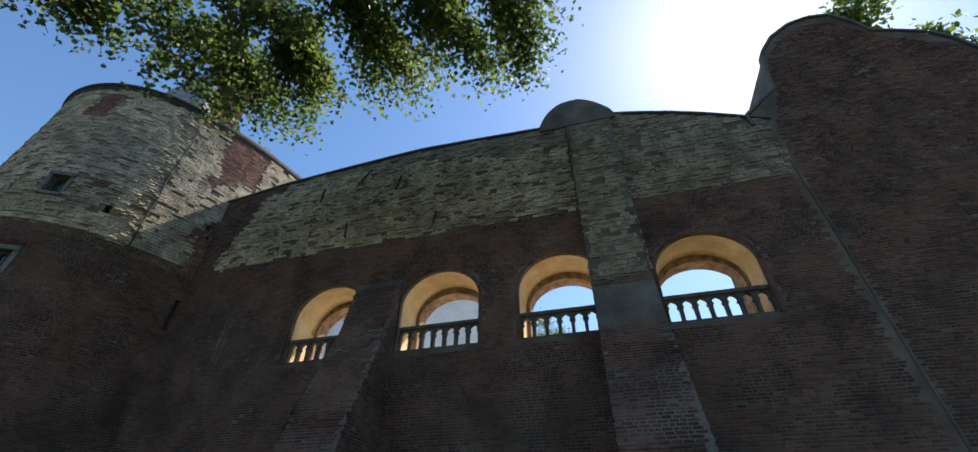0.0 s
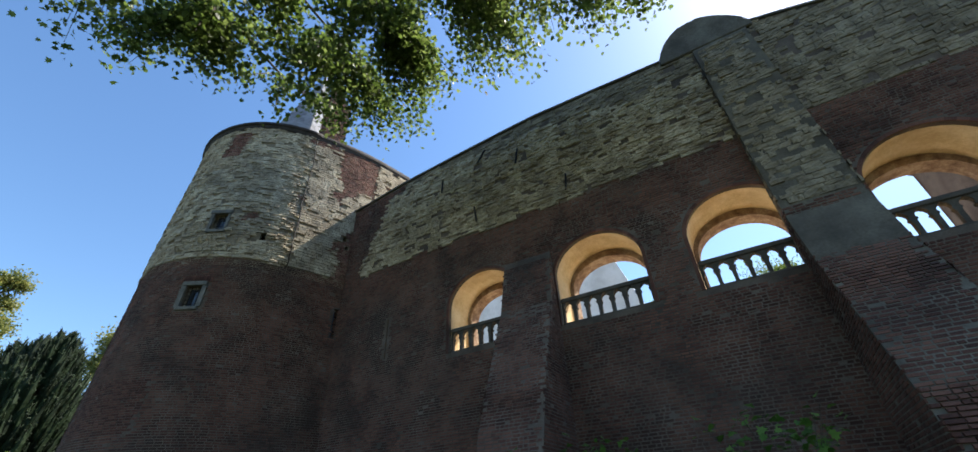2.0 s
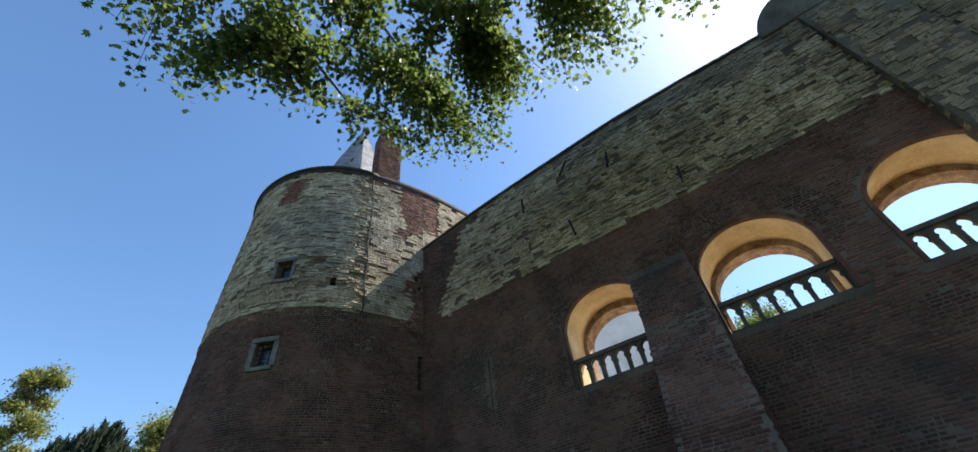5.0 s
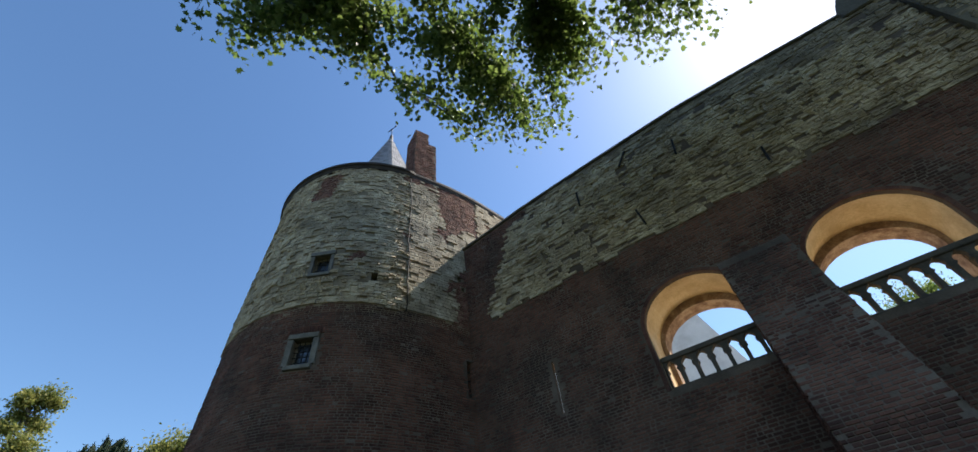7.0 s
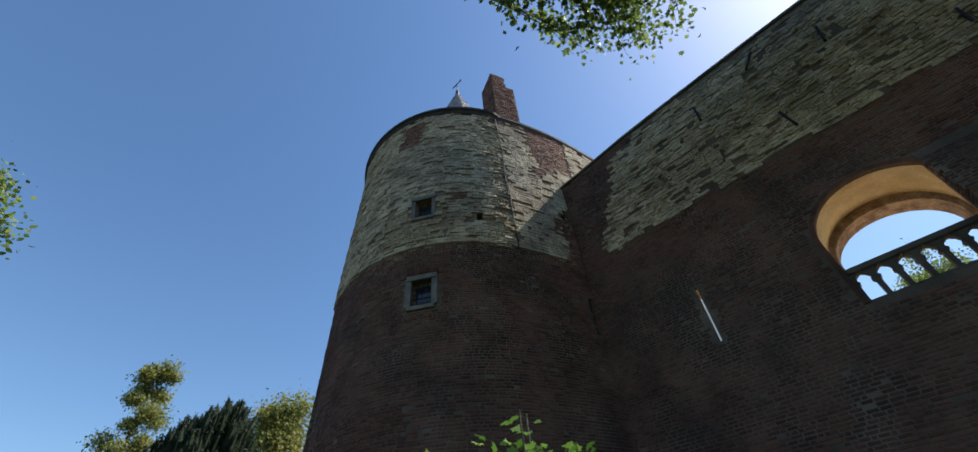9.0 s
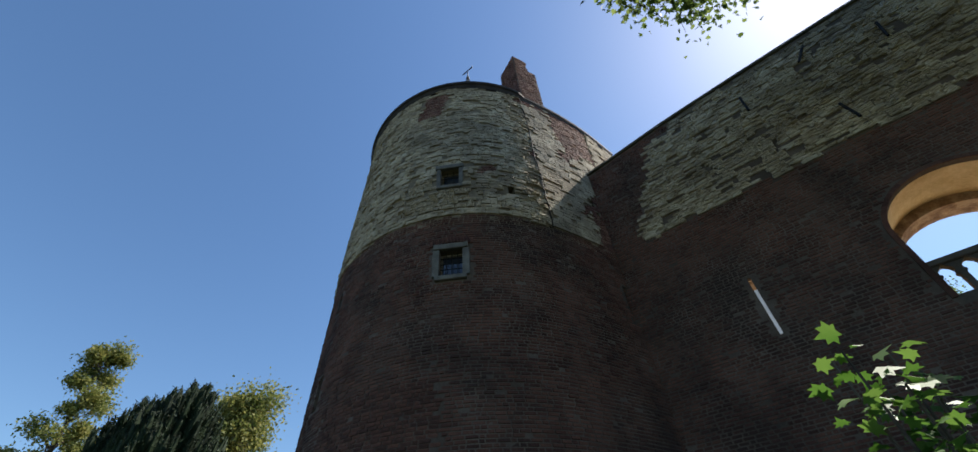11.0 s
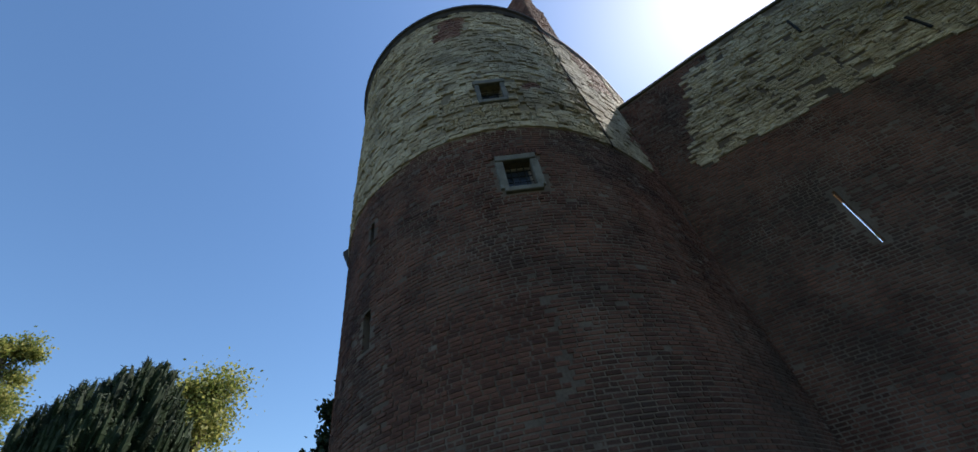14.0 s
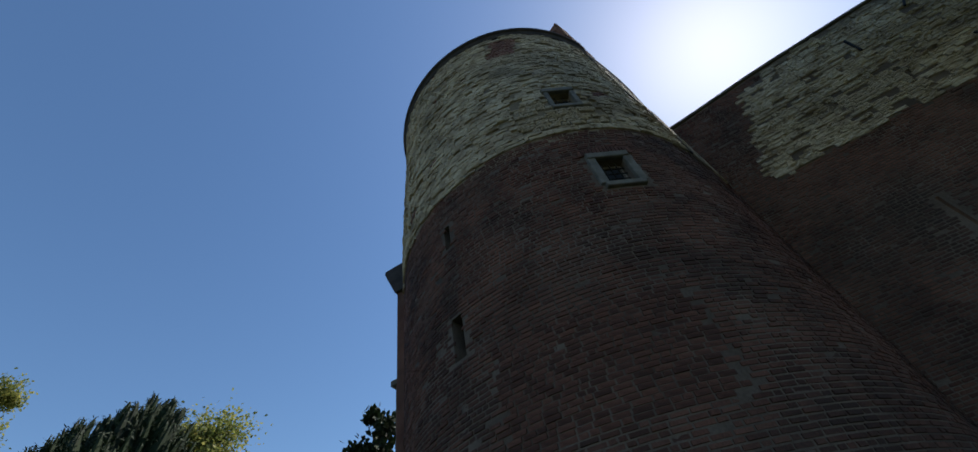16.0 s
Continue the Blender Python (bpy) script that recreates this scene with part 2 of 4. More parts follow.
xs = sorted(set([-600, -300, -150, -90, -60, 60, 90, 150, 300, 600] + [i * 1.0 for i in range(-45, 31)]))
ys = sorted(set([-600, -300, -150, -80, -40, 80, 150, 300, 600] + [i * 1.0 for i in range(-20, 13)] + [15, 20, 30, 45]))
gv = [(x, y, ground_z(x, y) if abs(x) < 50 and -20 < y < 15 else (0.9 if y > 10 else 0.0)) for x in xs for y in ys]
gf = [(i * len(ys) + j, (i + 1) * len(ys) + j, (i + 1) * len(ys) + j + 1, i * len(ys) + j + 1) for i in range(len(xs) - 1) for j in range(len(ys) - 1)]
ground = part_mesh("ground", gv, gf, SOIL, None, "mossy dark soil bank below the castle wall", True)
tagged(ground, kind="structure", category="ground")

bm = bmesh.new()
box(bm, -45, 30, 12.62, 75, 0.5, 6.0)
tagged(part("courtyard_ground", bm, GRAVEL, None, "raised courtyard of pale gravel behind the wall"), kind="structure", category="ground")

# ---- curtain wall with its four gallery arches ----
WY, WT = 10.84, 1.75                     # front face and thickness
WTOP, STONE_Z = 14.95, 10.5
ARCHES = [(-8.47, -5.85), (-4.45, -1.80), (-0.54, 2.10), (3.50, 6.15)]
SILL, SPRING, CROWN = 6.21, 7.75, 8.90
SLIT_X, SLIT_Z0, SLIT_Z1 = -11.28, 6.6, 8.1


def wall_top(x):
    return float(np.interp(x, [-14.0, -11.0, -8.0, -4.6, -2.0, 0.4, 3.6, 5.6, 6.7, 8.3], [14.32, 14.72, 14.92, 15.10, 14.98, 14.82, 14.82, 14.17, 13.7, 12.9]))


def arch_outline(x0, x1, z0, spring, crown, n=20):
    c, r = (x0 + x1) / 2, (x1 - x0) / 2
    return [(x0, z0)] + [(c - r * math.cos(math.pi * i / n), spring + (crown - spring) * math.sin(math.pi * i / n)) for i in range(n + 1)] + [(x1, z0)]


def in_arch(x, z, grow=0.0):
    for a, b in ARCHES:
        c, r = (a + b) / 2, (b - a) / 2 + grow
        if abs(x - c) < r and z > SILL - grow:
            if z < SPRING or ((x - c) / r) ** 2 + ((z - SPRING) / (CROWN - SPRING + grow)) ** 2 < 1:
                return True
    return False


def wall_columns(y0, y1, openings, x0, x1, top, bottom=-0.5):
    """A wall between y0 and y1 in vertical strips, with arched openings cut through."""
    bm = bmesh.new()
    edges = [x0, x1]
    for out in openings:
        edges += [p[0] for p in out]
    cuts = sorted(set(round(e, 4) for e in edges + [x0 + i * 0.5 for i in range(int((x1 - x0) / 0.5))]))
    cuts = [c for c in cuts if x0 <= c <= x1]
    for a, b in zip(cuts, cuts[1:]):
        if b - a < 1e-3:
            continue
        m = (a + b) / 2
        hole = None
        for out in openings:
            if out[0][0] < m < out[-1][0]:
                hole = out
        ta, tb = top(a), top(b)
        if hole is None:
            prism(bm, [(a, bottom), (b, bottom), (b, tb), (a, ta)], y0, y1)
        else:
            pts = hole[1:-1]

            def edge(x):
                for p, q in zip(pts, pts[1:]):
                    if p[0] - 1e-6 <= x <= q[0] + 1e-6:
                        f = 0 if q[0] - p[0] < 1e-9 else (x - p[0]) / (q[0] - p[0])
                        return p[1] + f * (q[1] - p[1])
                return pts[0][1]

            prism(bm, [(a, bottom), (b, bottom), (b, hole[0][1]), (a, hole[0][1])], y0, y1)
            prism(bm, [(a, edge(a)), (b, edge(b)), (b, tb), (a, ta)], y0, y1)
    bmesh.ops.remove_doubles(bm, verts=list(bm.verts), dist=1e-4)
    return bm


outer = [arch_outline(a, b, SILL, SPRING, CROWN) for a, b in ARCHES]
slit = [[(SLIT_X - 0.035, SLIT_Z0), (SLIT_X - 0.035, SLIT_Z1), (SLIT_X + 0.035, SLIT_Z1), (SLIT_X + 0.035, SLIT_Z0)]]
wide_slit = [[(SLIT_X - 0.9, SLIT_Z0 - 0.3), (SLIT_X - 0.9, SLIT_Z1 + 0.6), (SLIT_X + 0.9, SLIT_Z1 + 0.6), (SLIT_X + 0.9, SLIT_Z0 - 0.3)]]
inner = [arch_outline(a + 0.12, b - 0.12, SILL, SPRING, CROWN - 0.24) for a, b in ARCHES]
X0, X1 = -15.9, 8.3
wall = part("wall_curtain", wall_columns(WY, WY + 0.14, outer + slit, X0, X1, wall_top), MORTAR, None,
            "tall castle curtain wall, dark brick below pale stone")
tagged(wall, kind="structure", category="castle wall")
core = part("core", wall_columns(WY + 0.14, WY + 1.22, outer + wide_slit, X0, X1, wall_top), PLASTER, wall, "ochre plaster inside the arches")
back = part("back_face", wall_columns(WY + 1.22, WY + WT, inner + wide_slit, X0, X1, wall_top), ARCHBRICK, wall, "ragged brick arch rings behind the plaster")


def wall_place(u, z, d):
    return (u, WY - d, z)


def slit_gap(x, z):
    return abs(x - SLIT_X) < 0.15 and SLIT_Z0 - 0.05 < z < SLIT_Z1 + 0.05


def stone_edge(x):
    return STONE_Z + 0.10 * noise.noise((x * 0.7, 3.1, 0)) + 0.12 * noise.noise((x * 2.3, 8.1, 0)) - 0.05 * max(0, -11 - x)


def wall_is_stone(x, z):
    patch = noise.noise((x * 0.55, z * 0.6, 5.0))
    if x < -13.2 + 0.42 * max(0.0, z - 10.8) + 0.3 * noise.noise((3.0, z * 1.2, 1.0)) or x > 1.6:
        return False
    if z > wall_top(x) - 0.35 - 0.10 * max(0.0, x + 8) + 0.4 * noise.noise((x * 0.6, 2, 2)) + 0.2 * patch:
        return False
    return z > stone_edge(x)


def wall_is_bare(x, z):
    """Smooth old render above the brick where no stone shows."""
    return x > -11.0 and z > stone_edge(x) and not wall_is_stone(x, z)


# coping along the top, in lengths
for i in range(24):
    a = X0 + 0.75 + i * 0.98
    b = min(a + 0.977, X1)
    bm = bmesh.new()
    prism(bm, [(a, wall_top(a) + 0.004), (b, wall_top(b) + 0.004), (b, wall_top(b) + 0.10), (a, wall_top(a) + 0.10)], WY - 0.09, WY + WT + 0.08)
    part("coping_stone", bm, COPING, wall, bevel=0.015)


# ---- buttresses ----
def buttress(name, x0, x1, zt, depths, brick_top, label):
    """depths: how far the front stands out of the wall, as (height, depth) pairs."""
    bm = bmesh.new()
    zb = 0.2
    p_base = depths[0][1]

    def depth(z):
        return float(np.interp(z, [h for h, d in depths], [d for h, d in depths]))

    cols = 6
    levels = [zb + (zt - zb) * i / 10 for i in range(11)]
    rows = []
    for z in levels:
        p = depth(z)
        rows.append([bm.verts.new((x0 + (x1 - x0) * i / cols, WY - p, z)) for i in range(cols + 1)])
    for a, b in zip(rows, rows[1:]):
        for i in range(cols):
            bm.faces.new((a[i], a[i + 1], b[i + 1], b[i]))
    for side in (0, cols):
        backs = [bm.verts.new((r[side].co.x, WY + 0.1, r[side].co.z)) for r in rows]
        for i in range(10):
            bm.faces.new((rows[i][side], rows[i + 1][side], backs[i + 1], backs[i]))
    top = rows[-1]
    cap = [bm.verts.new((v.co.x, WY + 0.1, zt + 0.55)) for v in top]
    for i in range(cols):
        bm.faces.new((top[i], top[i + 1], cap[i + 1], cap[i]))
    for side in (0, cols):
        low = bm.verts.new((top[side].co.x, WY + 0.1, zt))
        bm.faces.new((top[side], cap[side], low))
    root = empty(name, ((x0 + x1) / 2, WY, 0), label, "buttress", "wall buttresses")
    inv = Matrix.Translation((-(x0 + x1) / 2, -WY, 0))
    ob = part("body", bm, MORTAR if brick_top >= zt - 0.1 else RENDERED, root)
    ob.matrix_parent_inverse = inv
    r_ = np.random.default_rng(int(zt * 10))
    faces_ = ((lambda u, z, d: (u, WY - depth(z) - d, z), x0, x1, lambda u, z: True),
              (lambda u, z, d: (x0 - d, WY - u, z), 0.0, p_base, lambda u, z: u < depth(z) - 0.02),
              (lambda u, z, d: (x1 + d, WY - u, z), 0.0, p_base, lambda u, z: u < depth(z) - 0.02))
    for place_, a_, b_, keep_ in faces_:
        data = masonry(place_, a_, b_, 0.4, brick_top, 0.078, 0.215, 0.012, keep_, r_, 0.004, 0.0, 0.008)
        ob = part_mesh("brick_facing", data[0], data[1], BRICK, root)
        tagged(ob, kind="stuff")
        ob.matrix_parent_inverse = inv
        if brick_top < zt - 0.5:
            data = masonry(place_, a_, b_, brick_top + 0.03, zt - 0.05, 0.16, 0.34, 0.004, lambda u, z: keep_(u, z) and noise.noise((u * 1.5, z * 3.0, 12.0)) < 0.3, r_, 0.014, 0.5, 0.03, 3)
            ob = part_mesh("stone_facing", data[0], data[1], COPEGREY, root, "dull grey weathered stone blocks")
            tagged(ob, kind="stuff")
            ob.matrix_parent_inverse = inv
    return root


buttress("buttress", -6.17, -4.5, 8.5, [(0.2, 3.1), (4.0, 1.75), (5.75, 0.98), (6.8, 0.52), (8.5, 0.1)], 8.48, "sloping dark brick buttress between two gallery arches")
buttress("buttress", 1.66, 3.32, 14.5, [(0.2, 3.3), (2.4, 2.7), (5.1, 1.35), (6.6, 0.5), (9.0, 0.28), (14.5, 0.12)], 7.6, "tall sloping buttress against the castle wall under a rounded hump")
# rounded hump on the parapet over the tall buttress
bm = bmesh.new()
hump = [(0.6, 14.6)] + [(0.6 + 2.95 * i / 18, 14.85 + 1.3 * math.sin(math.pi * (i / 18) ** 0.9) ** 0.8) for i in range(19)] + [(3.55, 14.6)]
prism(bm, hump, WY - 0.12, WY + WT + 0.06)
tagged(part("parapet_hump", bm, RENDERED, None, "rounded stone hump on top of the castle wall", bevel=0.04), category="parapet")

# ---- balustrades in the arches ----
def balustrade(x0, x1):
    root = empty("balustrade", ((x0 + x1) / 2, WY + 0.22, SILL), "dark weathered stone balustrade with pointed openings in an arch", "balustrade", "arch balustrades")
    w = x1 - x0 - 0.02
    bm = bmesh.new()
    box(bm, -w / 2, w / 2, -0.13, 0.13, 0.72, 0.85)
    part("rail", bm, BALSTONE, root, bevel=0.02)
    bm = bmesh.new()
    box(bm, -w / 2, w / 2, -0.12, 0.12, 0.005, 0.09)
    part("base", bm, BALSTONE, root, bevel=0.015)
    n = 7
    step = w / n
    for i in range(n + 1):
        bm = bmesh.new()
        x = -w / 2 + i * step
        half = [(0.055, 0.09), (0.045, 0.14), (0.05, 0.45), (0.085, 0.49), (0.088, 0.515), (0.060, 0.55), (0.066, 0.60), (0.10, 0.655), (0.15, 0.69), (0.178, 0.72)]
        lo, hi = (0 if i == 0 else 1), (0 if i == n else 1)
        prism(bm, [(x - a * lo, z) for a, z in half] + [(x + a * hi, z) for a, z in half[::-1]], -0.075, 0.075)
        part("baluster", bm, BALSTONE, root)
    return root


for a, b in ARCHES:
    balustrade(a, b)

# raised brick edge round each arch
for a, b in ARCHES:
    bm = bmesh.new()
    o1 = arch_outline(a - 0.10, b + 0.10, SILL, SPRING, CROWN + 0.10)
    o0 = arch_outline(a - 0.004, b + 0.004, SILL, SPRING, CROWN + 0.004)
    for i in range(len(o0) - 1):
        f = [(o0[i]), (o0[i + 1]), (o1[i + 1]), (o1[i])]
        prism(bm, f, WY - 0.035, WY + 0.02)
    part("arch_ring", bm, BRICK, wall, "worn moulded arch edge")

# ---- round tower with a straight flank ----
TC, TZ_EAVE = Vector((-19.2, 10.3)), 18.22
SEAM_A = radians(-23.5)
FLANK = Vector((-13.5, 13.7))


def tower_r(z):
    return float(np.interp(z, [0.0, 8.0, 11.8, 16.0, 18.6], [4.72, 4.63, 4.60, 4.46, 4.42]))


def tower_place(u, z, d):
    r = tower_r(z)
    if u <= 0:
        a = SEAM_A + u / 4.4
        return (TC.x + (r + d) * math.cos(a), TC.y + (r + d) * math.sin(a), z)
    s = Vector((TC.x + r * math.cos(SEAM_A), TC.y + r * math.sin(SEAM_A)))
    way = (FLANK - s).normalized()
    d += 0.2 * math.sin(math.pi * min(1.0, u / 5.3))
    p = s + way * u
    return (p.x + d * way.y, p.y - d * way.x, z)


UL = -4.4 * radians(250)
UF = (FLANK - Vector(tower_place(0, 12, 0)[:2])).length
tower = empty("round_tower", (TC.x, TC.y, 0), "round castle tower, dark brick below, pale eroded stone above, slate cone", "tower")
TINV = Matrix.Translation((-TC.x, -TC.y, 0))


def tower_part(ob):
    ob.parent = tower
    ob.matrix_parent_inverse = TINV
    return ob


# openings: (u, z, half width, half height)
def u_of(x, y):
    a = math.atan2(y - TC.y, x - TC.x)
    if a > SEAM_A:
        a -= math.tau
    return (a - SEAM_A) * 4.4


WIN_U, UPW_U, LOOP_U = u_of(-16.8, 6.37), u_of(-16.87, 6.33), u_of(-20.40, 5.85)
OPENINGS = [(WIN_U, 8.85, 0.29, 0.42), (UPW_U, 12.22, 0.28, 0.40), (LOOP_U, 6.55, 0.13, 0.42), (LOOP_U, 9.05, 0.08, 0.34), (2.6, 8.6, 0.30, 0.62), (-1.02, 11.65, 0.10, 0.19), (2.2, 12.65, 0.08, 0.12), (2.35, 12.2, 0.07, 0.09)]


def in_open(u, z, grow=0.0):
    return any(abs(u - a) < w + grow and abs(z - b) < h + grow for a, b, w, h in OPENINGS)


# body: a grid with real recesses at the openings, their backs painted near black as shade
us = set([UL + (UF - UL) * i / 90 for i in range(91)] + [0.0])
zs = set([-0.3 + (TZ_EAVE + 0.3) * i / 30 for i in range(31)])
for a, b, w, h in OPENINGS:
    us |= {a - w, a + w}
    zs |= {b - h, b + h}
us, zs = sorted(us), sorted(zs)
tv, tf, idx, recesses = [], [], {}, set()


def tvert(u, z, d):
    key = (round(u, 4), round(z, 4), d)
    if key not in idx:
        idx[key] = len(tv)
        tv.append(tower_place(u, z, d))
    return idx[key]


for i in range(len(us) - 1):
    for j in range(len(zs) - 1):
        a, b, c, d = us[i], us[i + 1], zs[j], zs[j + 1]
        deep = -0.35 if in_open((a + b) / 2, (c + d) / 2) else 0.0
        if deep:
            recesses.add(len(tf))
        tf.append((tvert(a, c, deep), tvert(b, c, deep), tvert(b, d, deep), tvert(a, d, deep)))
for a, b, w, h in OPENINGS:
    lu = [u for u in us if a - w - 1e-6 <= u <= a + w + 1e-6]
    lz = [z for z in zs if b - h - 1e-6 <= z <= b + h + 1e-6]
    for u in (lu[0], lu[-1]):
        for p, q in zip(lz, lz[1:]):
            tf.append((tvert(u, p, 0.0), tvert(u, q, 0.0), tvert(u, q, -0.35), tvert(u, p, -0.35)))
    for z in (lz[0], lz[-1]):
        for p, q in zip(lu, lu[1:]):
            tf.append((tvert(p, z, 0.0), tvert(q, z, 0.0), tvert(q, z, -0.35), tvert(p, z, -0.35)))
body = tower_part(part_mesh("tower_wall", tv, tf, [MORTAR, MARLJOINT, dark], None, "round wall, dark mortar between bricks and stones"))

# slot 2 paints the shade onto the recess backs
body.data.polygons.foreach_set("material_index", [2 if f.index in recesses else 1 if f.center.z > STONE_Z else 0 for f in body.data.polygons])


def tower_edge(u):
    return STONE_Z + 0.08 * noise.noise((u * 0.8, 1.0, 4.0)) + 0.1 * noise.noise((u * 2.5, 5.0, 4.0)) - (0.25 if u < -5 else 0) * min(1, (-5 - u) / 4 if u < -5 else 0)


def red_patch(u, z):
    if 1.35 < u < 3.4 and z > 15.3 + 0.8 * noise.noise((u * 1.1, z * 0.9, 1.5)) + (0.9 if u < 1.7 else 0):
        return True
    if 0.05 < u < 1.15 and z > 17.9 - 0.5 * abs(u - 0.6):
        return True
    if u > 2.0 + 0.25 * noise.noise((z * 1.3, 4.0, 4.0)) and z < 12.9 + 0.4 * (u - 2.0):
        return True
    if -4.15 + 0.35 * (z - 16.1) * 0.5 < u < -3.2 + 0.2 * (z - 16.1) and 16.1 < z < 17.7:
        return True
    return noise.noise((u * 0.9, z * 1.1, 21.0)) > 0.52


def tower_is_stone(u, z):
    return z > tower_edge(u) and not red_patch(u, z)


# eave: dark overhanging board and gutter line
ev, ef = [], []
ring = [UL + (UF - UL) * i / 80 for i in range(81)]
prof = [(0.0, TZ_EAVE - 0.28), (0.10, TZ_EAVE - 0.26), (0.22, TZ_EAVE - 0.10), (0.34, TZ_EAVE - 0.06), (0.36, TZ_EAVE + 0.05), (0.0, TZ_EAVE + 0.25)]
for u in ring:
    for d, z in prof:
        ev.append(tower_place(u, z, d * (0.25 if u > 0.02 else 0.55)))
for i in range(80):
    for k in range(len(prof) - 1):
        p = i * len(prof) + k
        ef.append((p, p + len(prof), p + len(prof) + 1, p + 1))
tower_part(part_mesh("eave", ev, ef, EAVE, None, "dark overhanging eave"))

# slate cone
APEX = Vector((-19.18, 10.33, 27.96))
bm = bmesh.new()
deck = [bm.verts.new(tower_place(UL + (UF - UL) * i / 24, TZ_EAVE + 0.16, 0.05)) for i in range(25)] + [bm.verts.new((-17.5, 15.0, TZ_EAVE + 0.16))]
bm.faces.new(deck)
tower_part(part("roof_deck", bm, SLATE, None, "flat slate roof edge"))
N, ROWS = 8, 30
for side in range(N):
    a0, a1 = math.tau * side / N + 0.25, math.tau * (side + 1) / N + 0.25
    bm = bmesh.new()
    for k in range(ROWS):
        f0, f1 = k / ROWS, (k + 1) / ROWS
        r0, r1 = 3.05 * (1 - f0) + 0.05, 3.05 * (1 - f1) + 0.03
        z0, z1 = TZ_EAVE + 0.2 + (APEX.z - TZ_EAVE - 0.2) * f0, TZ_EAVE + 0.2 + (APEX.z - TZ_EAVE - 0.2) * f1
        n = max(1, round(r0 * 3))
        for q in range(n):
            quad = []
            for r_, z_, s_ in ((r0 + 0.03, z0 - 0.06, q / n), (r0 + 0.03, z0 - 0.06, (q + 0.97) / n), (r1, z1, (q + 0.97) / n), (r1, z1, q / n)):
                x_ = r_ * (math.cos(a0) + (math.cos(a1) - math.cos(a0)) * s_)
                y_ = r_ * (math.sin(a0) + (math.sin(a1) - math.sin(a0)) * s_)
                quad.append(bm.verts.new((APEX.x + x_, APEX.y + y_, z_)))
            bm.faces.new(quad)
    tower_part(part("roof_side", bm, SLATE, None, "pale grey slate side of the spire"))
bm = bmesh.new()
tube(bm, [APEX - Vector((0, 0, 0.4)), APEX + Vector((0, 0, 0.25)), APEX + Vector((0, 0, 0.3)), APEX + Vector((0, 0, 1.3))], [0.16, 0.10, 0.035, 0.02], 8)
vane = tower_part(part("vane_rod", bm, IRON, None, "iron weather vane rod"))
bm = bmesh.new()
prism(bm, [(-0.55, 0.0), (-0.35, 0.10), (0.0, 0.06), (0.30, 0.18), (0.30, -0.06), (0.0, -0.02), (-0.35, -0.08)], -0.015, 0.015)
ob = tower_part(part("vane", bm, IRON, None, "flag-shaped iron weather vane"))
ob.matrix_parent_inverse = TINV @ Matrix.Translation(APEX + Vector((0.1, 0, 1.2)))

# chimney on the flank, stepped on one side
s0, s1 = Vector(tower_place(0.22, TZ_EAVE, 0.0)[:2]), Vector(tower_place(1.22, TZ_EAVE, 0.0)[:2])
away = (s1 - s0).normalized()
CH = Matrix.Translation((s0.x, s0.y, 0)) @ Matrix.Rotation(math.atan2(away.y, away.x), 4, "Z")
CHZ0, CHZ1, CHSTEP = TZ_EAVE - 0.9, 22.3, 21.4
chimney = tower_part(new("chimney"))
tagged(chimney, "narrow red brick chimney with a stepped shoulder")


def chimney_block(bm, u0, u1, v0, v1, z0, z1):
    box(bm, u0, u1, v0, v1, z0, z1, CH)


# ragged crack and old lead conductor down the seam
bm = bmesh.new()
line = [10.45 + 0.3 * i for i in range(26)]
tube(bm, [Vector(tower_place(0.05 + 0.12 * noise.noise((0.0, z * 0.6, 2.0)) + 0.02 * math.sin(9 * z), z, 0.055)) for z in line], [0.022] * len(line), 5)
tower_part(part("conductor", bm, EAVE, None, "dark wavy conductor line down the seam"))

# windows of the tower
def tower_frame(u, z, w, h):
    """Local frame of an opening: x along the wall, y outwards."""
    p = Vector(tower_place(u, z, 0))
    t = (Vector(tower_place(u + 0.05, z, 0)) - Vector(tower_place(u - 0.05, z, 0))).normalized()
    o = Vector((t.y, -t.x, 0))
    return Matrix(((t.x, o.x, 0, p.x), (t.y, o.y, 0, p.y), (0, 0, 1, p.z), (0, 0, 0, 1)))


